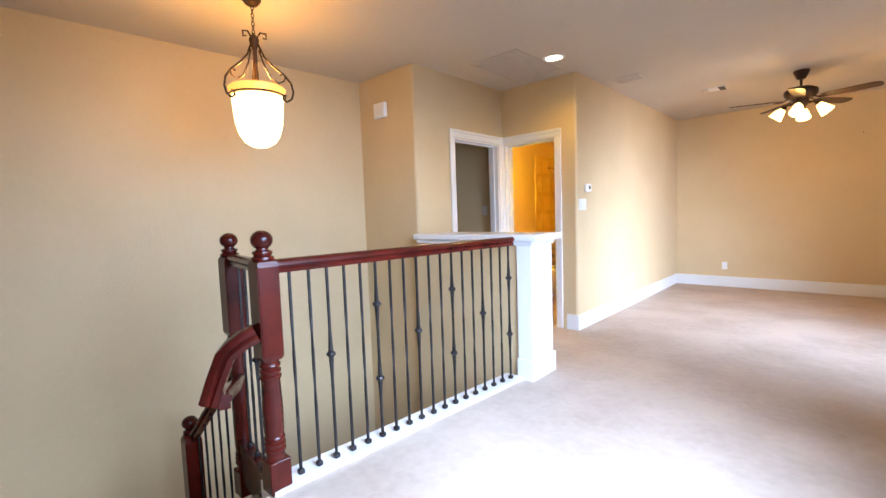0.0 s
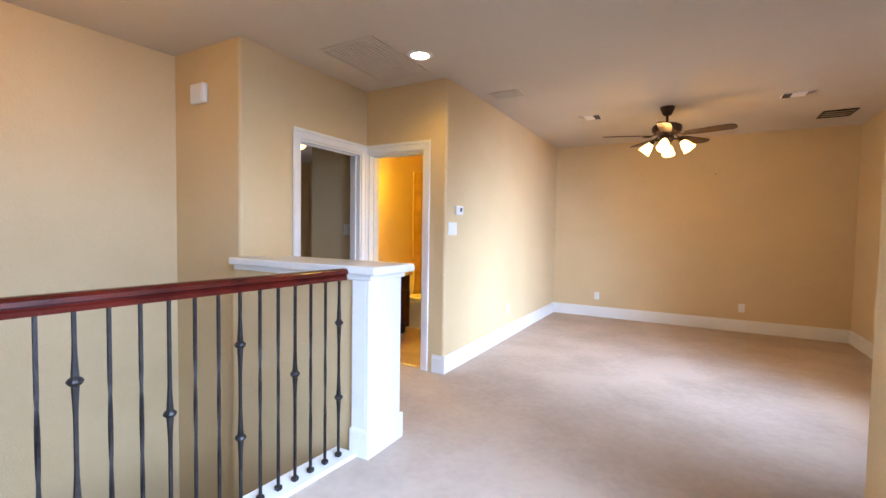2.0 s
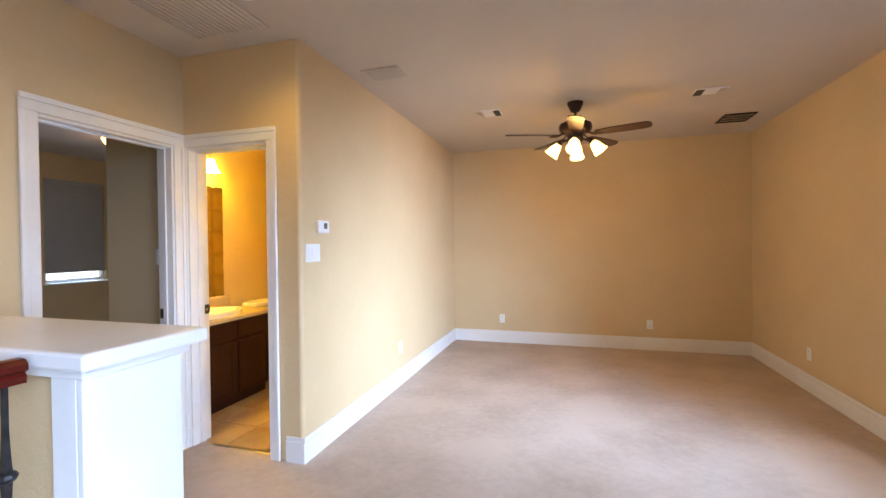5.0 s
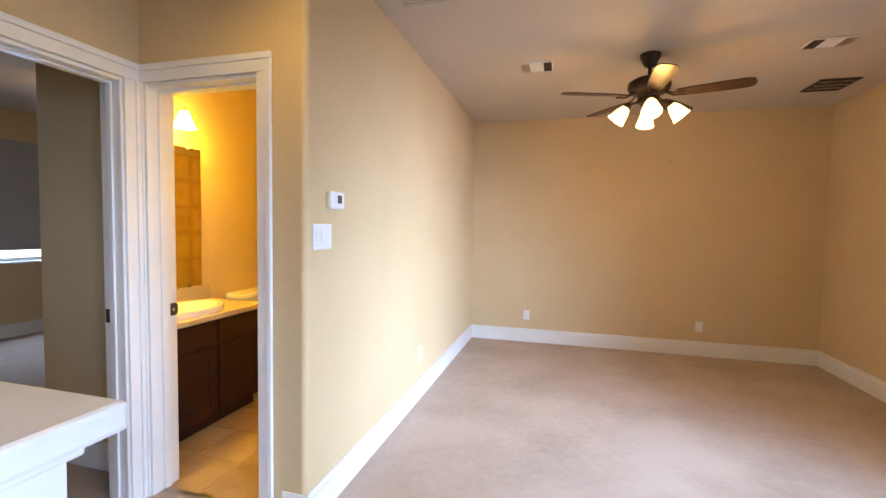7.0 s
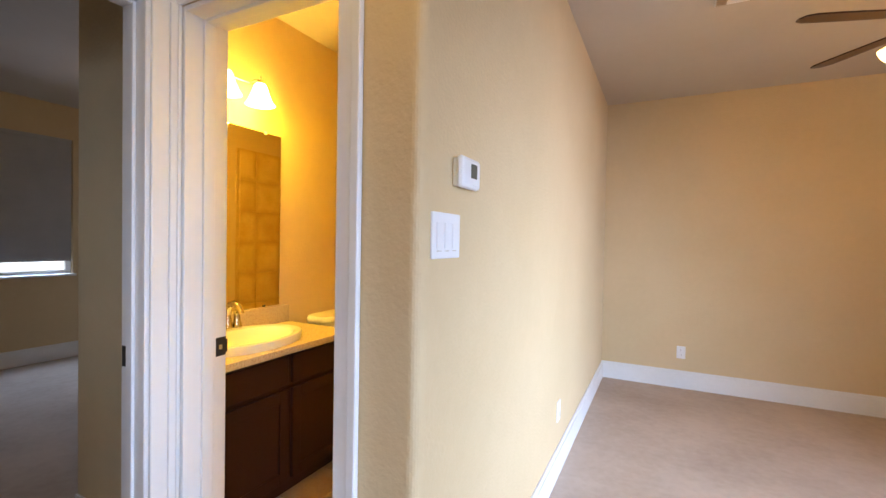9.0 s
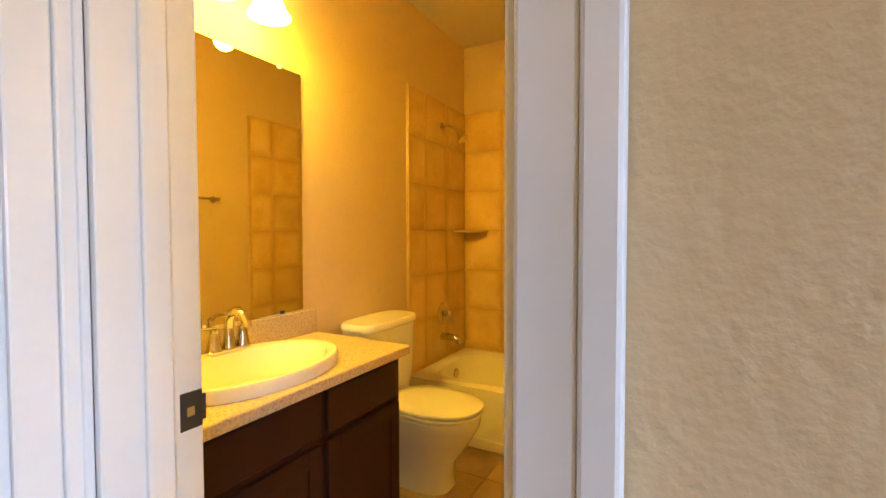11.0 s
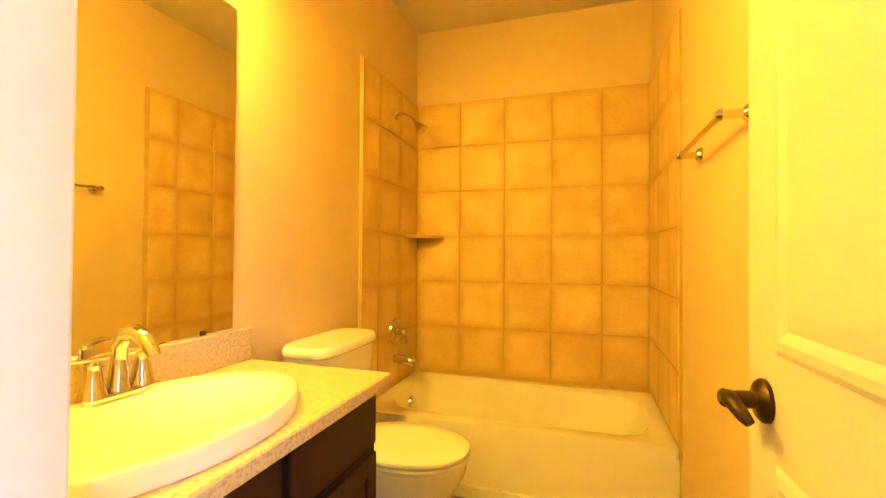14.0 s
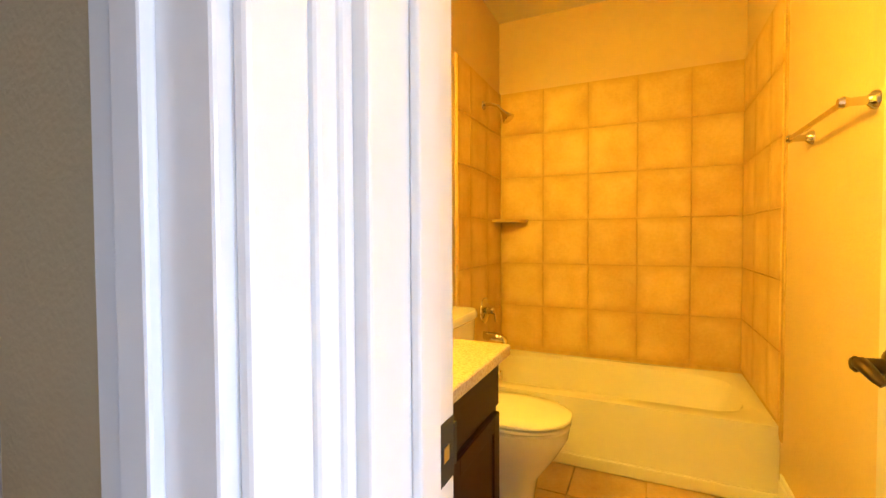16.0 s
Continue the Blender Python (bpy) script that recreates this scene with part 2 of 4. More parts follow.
slab("floor", [(-2.02, -3.0), (XN, -3.0), (XN, YN), (XR, YN), (XR, YB), (XT, YB), (XT, 4.36), (-2.945, 4.36), (-2.945, 4.24), (-3.06, 4.24), (-3.06, 3.38), (-2.96, 3.38), (-2.96, 2.80), (-1.86, 2.80)], F - 0.25, F, M_CARPET, "beige cut-pile carpet with faint stains", "carpet")
slab("floor_stair_head", [(-4.2, -3.0), (-2.02, -3.0), (-2.02, -0.16), (-4.2, -0.16)], F - 0.25, F, M_CARPET, "beige carpet at the head of the stairs", "carpet")
slab("floor_bedroom", [(-7.3, 1.5), (-4.2, 1.5), (-4.2, 2.95), (-3.06, 2.95), (-3.06, 4.42), (-3.87, 4.42), (-3.87, 7.6), (-7.3, 7.6)], F - 0.25, F - 0.002, M_CARPET, "beige bedroom carpet in dim light", "carpet")
solid("floor_stair_landing", [(-4.3, -1.75, -0.3, 2.95, WELL - 0.2, WELL), (-4.2, -3.6, -0.16, 0.88, LAND - 0.2, LAND)], M_CARPET, "beige carpeted lower floor and stair landing", "carpet")
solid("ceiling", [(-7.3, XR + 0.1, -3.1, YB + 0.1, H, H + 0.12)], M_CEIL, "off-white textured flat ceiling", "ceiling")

solid("wall_far", [(XT - 0.1, XR + 0.12, YB, YB + 0.12, F - 0.1, H)], M_WALL, "tan painted textured far wall of the loft", "wall")
solid("wall_loft_side", [(XR, XR + 0.12, 4.95, YB, F - 0.1, H), (XR, XR + 0.12, YN, 3.25, F - 0.1, H), (XR, XR + 0.12, 3.25, 4.95, F - 0.1, 0.5), (XR, XR + 0.12, 3.25, 4.95, 2.0, H)], M_WALL, "tan painted side wall with a window opening", "wall")
solid("wall_loft_return", [(XN + 0.12, XR + 0.12, YN - 0.12, YN, F - 0.1, H)], M_WALL, "tan painted return wall", "wall")
solid("wall_hall_window", [(XN, XN + 0.12, -3.0, 0.1, F - 0.1, H), (XN, XN + 0.12, 0.1, 2.3, F - 0.1, 0.6), (XN, XN + 0.12, 0.1, 2.3, 2.4, H)], M_WALL, "tan painted hall wall around a wide window", "wall")
slab("wall_hall_side", [(XN, 2.3)] + rounded(XN, YN, 1, -1) + [(XN + 0.12, YN), (XN + 0.12, 2.3)], F - 0.1, H, M_WALL, "tan painted hall wall ending in a rounded corner", "wall")
solid("wall_hall_end", [(-4.3, XN + 0.12, -3.12, -3.0, F - 0.1, H)], M_WALL, "plain tan painted end wall", "wall")
solid("wall_thermostat", [(-2.21, XT, YD + DW, YB, F - 0.1, H)], M_WALL, "tan painted wall carrying the thermostat", "wall")
solid("wall_bath_door", [(-2.945, -2.284, YD, YD + DW, 2.12, H), (-3.095, -2.945, YD, YD + DW, F - 0.1, H), (-3.87, -3.095, YP, YD + DW, F - 0.1, H)], M_WALL, "tan painted wall around the bathroom doorway", "wall")
solid("wall_bed_door", [(XB - 0.12, XB, 3.0, 3.42, F - 0.1, H), (XB - 0.12, XB, 3.42, 4.208, 2.12, H), (XB - 0.12, XB, 4.208, YD, F - 0.1, H)], M_WALL, "tan painted wall around the bedroom doorway", "wall")
slab("wall_chime", [(-4.2, 3.0), (-4.2, 2.86)] + rounded(XB, 2.86, -1, 1)[::-1] + [(XB, 3.0)], WELL - 0.2, H, M_WALL, "tan painted wall at the end of the stairwell", "wall")
slab("wall_stairwell", [(-4.30, -3.0), (-4.18, -3.0), (-3.80, 2.86), (-3.92, 2.86)], WELL - 0.2, H, M_WALL, "tan painted tall stairwell wall", "wall")
solid("wall_stair_side", [(-4.2, -2.02, -0.30, -0.16, WELL - 0.2, F - 0.25)], M_WALL, "tan painted wall below the upper floor", "wall")
slab("wall_below_railing", [(-2.02, -0.16), (-1.90, -0.16), (-1.76, 2.72), (-1.88, 2.72)], WELL - 0.2, F - 0.25, M_WALL, "tan painted wall under the railing", "wall")
slab("wall_corner", [(-2.284, YD + DW), (-2.284, YD)] + rounded(XT, YD, -1, 1)[::-1] + [(XT, YD + DW)], F - 0.1, H, M_WALL, "tan painted wall end with a rounded corner", "wall")
# bathroom
solid("wall_bath_left", [(-3.87, -3.72, YD + DW, 7.22, F - 0.1, H)], M_WALL, "textured tan painted wall behind the vanity", "wall")
solid("wall_bath_back", [(-3.72, -2.21, 7.11, 7.22, F - 0.1, H)], M_WALL, "tan painted wall above the tub tiles", "wall")
solid("floor_bath_base", [(-3.72, -2.21, YD + 0.06, 7.11, F - 0.2, F - 0.012)], M_GROUT, "brown grout bed of the bathroom floor", "floor")
# bedroom
solid("wall_bedroom_far", [(-7.42, -7.3, 1.4, 5.03, F - 0.1, H), (-7.42, -7.3, 5.84, 6.03, F - 0.1, H), (-7.42, -7.3, 6.84, 7.7, F - 0.1, H), (-7.42, -7.3, 5.03, 5.84, F - 0.1, 0.94), (-7.42, -7.3, 6.03, 6.84, F - 0.1, 0.94), (-7.42, -7.3, 5.03, 5.84, 2.40, H), (-7.42, -7.3, 6.03, 6.84, 2.40, H)], M_WALL, "tan bedroom wall with two shaded windows", "wall")
solid("wall_bedroom_end", [(-7.3, -3.87, 7.6, 7.7, F - 0.1, H)], M_WALL, "plain tan bedroom end wall", "wall")
solid("wall_bedroom_near", [(-7.3, -4.2, 1.4, 1.5, F - 0.1, H), (-4.2, -4.1, 1.5, 2.93, F - 0.1, H)], M_WALL, "plain tan bedroom wall", "wall")
solid("wall_bedroom_side", [(-3.874, -3.87, YD + DW, 7.6, F - 0.1, H)], M_WALL, "tan bedroom partition wall", "wall")


def baseboard(x0, x1, y0, y1, face, label="white moulded baseboard along the wall"):
    """A board with a stepped top; face names the side turned to the room."""
    top = F + 0.165
    bm = bm_box(x0, x1, y0, y1, F, top - 0.03, 0.002)
    d = 0.006
    cut = {"+x": (x0, x1 - d, y0, y1), "-x": (x0 + d, x1, y0, y1), "+y": (x0, x1, y0, y1 - d), "-y": (x0, x1, y0 + d, y1)}[face]
    bm_box(*cut, top - 0.03, top, 0.002, bm=bm)
    return tagged(part("baseboard", bm, M_TRIM), label, "baseboard", kind="structure")


baseboard(XT, XR, YB - 0.016, YB, "-y")
baseboard(XT, XT + 0.016, YD, YB - 0.016, "+x")
baseboard(XR - 0.016, XR, YN, YB - 0.016, "-x")
baseboard(-2.165, XT + 0.016, YD - 0.016, YD, "-y")
baseboard(XN - 0.016, XN, -3.0, YN, "-x")
baseboard(XN, XR, YN, YN + 0.016, "+y")
baseboard(XB, XB + 0.016, 3.12, 3.34, "+x")
baseboard(-3.874, -3.12, YP - 0.016, YP, "-y")
baseboard(-7.3, -7.284, 1.5, 7.6, "+x")
baseboard(-2.226, -2.21, 4.47, 6.27, "-x")


def doorway(name, axis, plane, lo, hi, top, depth, label, left_w=0.085, right_w=0.085, back=True):
    """Lining and stepped casings of an opening. axis 'y': the wall faces -y; axis 'x': it faces +x."""
    root = thing(name, label, "door frame", kind="structure")

    def put(u0, u1, d0, d1, z0, z1, n, bev=0.003):
        if axis == "y":
            return part(n, bm_box(u0, u1, plane + d0, plane + d1, z0, z1, bev), M_TRIM, root)
        return part(n, bm_box(plane - d1, plane - d0, u0, u1, z0, z1, bev), M_TRIM, root)

    t = 0.018
    put(lo, lo + t, -0.004, depth + 0.004, F, top, "jamb")
    put(hi - t, hi, -0.004, depth + 0.004, F, top, "jamb")
    put(lo + t, hi - t, -0.004, depth + 0.004, top - t, top, "head_jamb")
    put(lo + t, lo + t + 0.011, depth * 0.38, depth * 0.66, F, top - t, "door_stop")
    put(hi - t - 0.011, hi - t, depth * 0.38, depth * 0.66, F, top - t, "door_stop")
    put(lo + t + 0.011, hi - t - 0.011, depth * 0.38, depth * 0.66, top - t - 0.011, top - t, "door_stop")
    for s0, s1 in ((-0.018, -0.005), (depth + 0.005, depth + 0.018)):
        if s0 > 0 and not back:
            continue
        o0, o1 = (s0 - 0.006, s1) if s0 < 0 else (s0, s1 + 0.006)
        for a, w, sg in ((lo + 0.006, left_w, -1), (hi - 0.006, right_w, 1)):
            e = a + sg * w
            put(min(a, a + sg * w * 0.62), max(a, a + sg * w * 0.62), s0, s1, F, top, "casing", 0.004)
            put(min(a + sg * w * 0.62, e), max(a + sg * w * 0.62, e), o0, o1, F, top, "casing_band", 0.004)
        put(lo + 0.006 - left_w, hi - 0.006 + right_w, s0, s1, top, top + 0.055, "casing", 0.004)
        put(lo + 0.006 - left_w, hi - 0.006 + right_w, o0, o1, top + 0.055, top + 0.085, "casing_band", 0.004)
    return root


bath_frame = doorway("door_frame_bath", "y", YD, -2.95, -2.278, 2.125, DW, "white painted door casing of the bathroom doorway", left_w=0.026, right_w=0.075, back=False)
bed_frame = doorway("door_frame_bed", "x", XB, 3.415, 4.213, 2.125, 0.12, "white painted door casing of the bedroom doorway", left_w=0.078, right_w=0.088)
part("strike_plate", bm_box(-2.9335, -2.931, 4.413, 4.4525, 0.945, 1.012, 0.001), M_DARK, bath_frame, "dark bronze strike plate")
part("strike_lip", bm_box(-2.934, -2.9305, 4.450, 4.459, 0.955, 1.002, 0.001), M_DARK, bath_frame, "dark bronze strike lip")
# the pale metal face puts a grey highlight into the bolt recess
part("strike_bolt_hole", bm_box(-2.9312, -2.9305, 4.425, 4.438, 0.969, 0.985), M_NICKEL, bath_frame, "bolt recess with its grey highlight put in as pale metal")
part("strike_plate", bm_box(XB - 0.115, XB - 0.075, 4.192, 4.1965, 0.945, 1.012, 0.001), M_DARK, bed_frame, "dark bronze strike plate")
tagged(part("threshold", bm_box(-2.93, -2.28, 4.345, 4.375, F - 0.01, F + 0.006, 0.003), M_NICKEL), "thin metal carpet edge strip", "threshold", kind="structure")

# half wall at the end of the stairwell
hw = thing("half_wall", "low wall with a white painted end and a white cap", "half wall", kind="structure")
part("core", bm_box(-2.945, -1.69, 2.78, 3.06, WELL - 0.2, 1.075), M_WALL, hw, "tan painted plaster")
part("end_panel", bm_box(-1.70, -1.675, 2.755, 3.075, F, 1.075, 0.003), M_TRIM, hw, "white painted end panel")
part("end_panel", bm_box(-1.80, -1.70, 2.755, 2.78, F, 1.075, 0.003), M_TRIM, hw, "white painted corner board")
part("base_block", bm_box(-1.80, -1.658, 2.735, 3.09, F, F + 0.16, 0.004), M_TRIM, hw, "white painted baseboard")
part("cap_moulding", bm_box(-2.89, -1.655, 2.745, 3.09, 1.07, 1.105, 0.006), M_TRIM, hw, "white moulding under the cap")
part("cap", bm_box(-2.90, -1.60, 2.71, 3.12, 1.105, 1.155, 0.01), M_TRIM, hw, "white painted wide cap")

# windows
def window(name, axis, plane, a0, a1, z0, z1, label, blind=None):
    root = thing(name, label, "window", kind="structure")

    def put(n, u0, u1, d0, d1, q0, q1, m, lab="", bev=0.003):
        b = (plane - d1, plane - d0, u0, u1, q0, q1) if axis == "+x" else (u0, u1, plane - d1, plane - d0, q0, q1) if axis == "+y" else (plane + d0, plane + d1, u0, u1, q0, q1)
        return part(n, bm_box(*b, bev), m, root, lab)
    w = 0.045
    put("window_frame", a0, a0 + w, 0.05, 0.10, z0, z1, M_TRIM)
    put("window_frame", a1 - w, a1, 0.05, 0.10, z0, z1, M_TRIM)
    put("window_frame", a0 + w, a1 - w, 0.05, 0.10, z1 - w, z1, M_TRIM)
    put("window_frame", a0 + w, a1 - w, 0.05, 0.10, z0, z0 + w, M_TRIM)
    put("window_frame", a0 + w, a1 - w, 0.05, 0.10, (z0 + z1) / 2 - 0.02, (z0 + z1) / 2 + 0.02, M_TRIM)
    pane = put("pane", a0 + w, a1 - w, 0.072, 0.078, z0 + w, z1 - w, M_PANE, "clear glass", 0)
    pane.visible_shadow = False
    put("window_sill", a0 - 0.02, a1 + 0.02, -0.03, 0.05, z0 - 0.02, z0 + 0.005, M_TRIM)
    if blind:
        put("blind_head", a0 + 0.01, a1 - 0.01, 0.005, 0.045, z1 - 0.04, z1, M_BLIND, "grey head rail")
        n = 34
        for i in range(n):
            q = blind + (z1 - 0.04 - blind) * i / n
            put("slat", a0 + 0.012, a1 - 0.012, 0.012 + 0.008 * (i % 2), 0.030 + 0.008 * (i % 2), q, q + (z1 - 0.04 - blind) / n, M_BLIND, "", 0)
        put("blind_rail", a0 + 0.012, a1 - 0.012, 0.010, 0.042, blind - 0.02, blind, M_BLIND)
    return root


window("window_1", "+x", -7.3, 5.03, 5.84, 0.94, 2.40, "bedroom window with a grey blind nearly closed", 1.10)
window("window_2", "+x", -7.3, 6.03, 6.84, 0.94, 2.40, "bedroom window with a grey blind nearly closed", 1.10)
window("window_3", "-x", XN, 0.1, 2.3, 0.6, 2.4, "wide hall window with white frame")
window("window_4", "-x", XR, 3.25, 4.95, 0.50, 2.00, "loft side window with white frame")

M_SKY = material("bright_overcast", (0.9, 0.95, 1.0), 0.9, second=(0.85, 0.93, 1.0), emit=2.2)
tagged(part("backdrop", bm_box(-9.02, -9.0, 2.5, 9.5, -1.0, 4.0), M_SKY), "plain bright overcast sky outside the windows", "backdrop", kind="structure")

# ---- stairs and railing ----
for i in range(8):
    z = F - (F - LAND) * (i + 1) / 9
    x = -2.02 - 0.20 * i
    bm = bm_box(x - 0.20, x, -0.16, 0.88, z - 0.17, z, 0.012)
    bm_box(x - 0.20 - 0.02, x - 0.19, -0.15, 0.87, z - 0.03, z, 0.008, bm=bm)
    tagged(part("stair_step", bm, M_CARPET), "beige carpeted stair step", "stair step", "stair steps", "structure")

R0, R1 = Vector((-1.935, 0.86, 0)), Vector((-1.805, 2.69, 0))
RZ = 1.075                  # underside of the upper handrail


def newel(x, y, base, ball, label):
    """Turned square post with a ball; ball is the height of the ball's centre."""
    root = thing("newel_post", label, "newel post", "newel posts", at=(x, y, base))
    h = ball - base
    w = 0.052
    up = [[(sx * r, sy * r, z) for sx, sy in ((-1, -1), (1, -1), (1, 1), (-1, 1))] for z, r in ((h - 0.565, 0.040), (h - 0.545, w), (h - 0.125, w), (h - 0.10, 0.046), (h - 0.088, 0.036))]
    block = bm_loft(up, cap_first=True)
    bmesh.ops.bevel(block, geom=[e for e in block.edges if abs(e.verts[0].co.z - e.verts[1].co.z) > 0.2], offset=0.006, segments=2, affect="EDGES")
    part("upper_block", block, M_RAIL, root)
    part("lower_block", bm_box(-w, w, -w, w, 0, 0.16, 0.007), M_RAIL, root)
    a, b = 0.16, h - 0.555
    def rings(z):
        return [(0.043, z), (0.050, z + 0.010), (0.050, z + 0.020), (0.041, z + 0.026), (0.041, z + 0.032), (0.050, z + 0.038), (0.050, z + 0.048), (0.041, z + 0.054), (0.041, z + 0.060), (0.049, z + 0.066), (0.049, z + 0.074), (0.043, z + 0.082)]
    prof = [(0.048, a), (0.044, a + 0.01)] + rings(a + 0.03) + [(0.047, a + 0.16), (0.048, 0.5 * (a + b)), (0.045, b - 0.16)] + rings(b - 0.105) + [(0.044, b - 0.012), (0.046, b)]
    part("turned_shaft", bm_lathe(prof, 20), M_RAIL, root, smooth=True)
    part("collar", bm_lathe([(0.052, h - 0.09), (0.050, h - 0.078), (0.038, h - 0.072), (0.046, h - 0.060), (0.044, h - 0.052), (0.028, h - 0.045), (0.026, h - 0.035)], 24), M_RAIL, root, smooth=True)
    part("ball", bm_lathe([(0.05 * math.cos(a) if abs(a) < 1.57 else 0.0, h + 0.045 * math.sin(a)) for a in [math.pi * (k / 12 - 0.5) for k in range(13)]], 24), M_RAIL, root, smooth=True)
    return root


newel(R0.x, R0.y - 0.02, F, 1.235, "turned cherry-stained newel post with ball at the railing corner")
newel(-2.64, 0.965, -0.35, 1.215, "turned cherry-stained newel post with ball beside the stairs")
newel(-3.18, 0.835, -1.19, -0.02, "turned cherry-stained lower newel post with ball")


def handrail_part(root, pts, half=0.032, high=0.062, name="handrail"):
    """A moulded handrail swept along points (underside line)."""
    shape = [(-0.7, 0), (0.7, 0), (0.78, 0.28), (0.55, 0.42), (1, 0.55), (1, 0.78), (0.72, 0.95), (0.3, 1), (-0.3, 1), (-0.72, 0.95), (-1, 0.78), (-1, 0.55), (-0.55, 0.42), (-0.78, 0.28)]
    pts = [Vector(p) for p in pts]
    loops = []
    for i, p in enumerate(pts):
        d = (pts[min(i + 1, len(pts) - 1)] - pts[max(i - 1, 0)]).normalized()
        side = Vector((d.y, -d.x, 0)).normalized()
        up = side.cross(d)
        loops.append([tuple(p + side * (u * half) + up * (v * high)) for u, v in shape])
    return part(name, bm_loft(loops, cap_first=True), M_RAIL, root, smooth=True)


rail = thing("stair_railing", "cherry-stained handrail on black iron balusters", "railing", at=(0, 0, 0))
handrail_part(rail, [(R0.x, R0.y + 0.03, RZ), (R1.x, R1.y, RZ)], 0.034, 0.066)
# level return between the two upper posts, easing loop and lower flight
handrail_part(rail, [(-1.985, 0.86, RZ), (-2.59, 0.96, RZ)], 0.032, 0.062)
handrail_part(rail, [(-1.93, 0.80, 0.772), (-1.945, 0.755, 0.752), (-1.96, 0.71, 0.722), (-1.966, 0.695, 0.705), (-1.99, 0.66, 0.60), (-2.012, 0.63, 0.495)], 0.038, 0.085)
handrail_part(rail, [(-2.00, 0.65, 0.475), (-2.10, 0.68, 0.455), (-2.47, 0.88, 0.37), (-2.60, 0.95, 0.35)], 0.034, 0.066)
handrail_part(rail, [(-2.66, 0.93, 0.36), (-3.15, 0.84, -0.16)], 0.030, 0.06)


def baluster(root, p, top, kind):
    """Square iron bar with a shoe; kind 0 twisted, 1 one knuckle, 2 two knuckles."""
    base, s = p.z, 0.0065
    h = top - base
    loops, n = [], 36
    marks = {0: (), 1: (0.55,), 2: (0.34, 0.76)}[kind]
    for i in range(n + 1):
        f = i / n
        w, turn = s, 0.0
        if kind == 0:
            turn = 9 * math.pi * min(max((f - 0.3) / 0.45, 0), 1)
        for mk in marks:
            w = max(w, s + 0.005 * max(0, 1 - abs(f - mk) / 0.13) ** 1.4)
        loops.append([(p.x + w * 1.25 * math.cos(turn + math.pi * (k / 2 + 0.25)), p.y + w * 1.25 * math.sin(turn + math.pi * (k / 2 + 0.25)), base + h * f) for k in range(4)])
    b = part("baluster", bm_loft(loops, cap_first=True), M_IRON, root, "black wrought-iron baluster")
    part("shoe", bm_box(p.x - 0.016, p.x + 0.016, p.y - 0.016, p.y + 0.016, base, base + 0.026, 0.007), M_IRON, b)
    for mk in marks:
        z = base + h * mk
        part("knuckle", bm_lathe([(0.010, z - 0.018), (0.021, z - 0.009), (0.026, z), (0.021, z + 0.009), (0.010, z + 0.018)], 10, (p.x, p.y, 0)), M_IRON, b)


plan = [(-2.03, 0.80), (-1.875, 0.80), (-1.745, 2.735), (-1.90, 2.735)]
slab("trim_railing_curb", plan, F - 0.26, F + 0.022, M_TRIM, "white painted curb under the balusters", "trim")
for i in range(18):
    q = R0.lerp(R1, 0.055 + 0.925 * i / 17)
    baluster(rail, Vector((q.x, q.y, F + 0.022)), RZ + 0.004, (2 if (i + 1) % 6 == 0 else 1) if (i + 1) % 3 == 0 else 0)
for i in range(4):
    q = Vector((-2.08 - 0.13 * i, 0.877 + 0.0215 * i, F - 0.02))
    baluster(rail, q, RZ + 0.004, (0, 1, 0, 0)[i])
slab("trim_stair_stringer", [(-2.62, 0.93), (-2.62, 0.99), (-2.0, 0.895), (-2.0, 0.835)], F - 0.26, F - 0.02, M_RAIL, "cherry-stained board at the stair head", "trim")
for i in range(5):
    q = Vector((-2.74 - 0.085 * i, 0.915 - 0.0155 * i, -1.0))
    baluster(rail, q, 0.30 - 0.0902 * i - 0.02, 0)

# ---- loft things ----


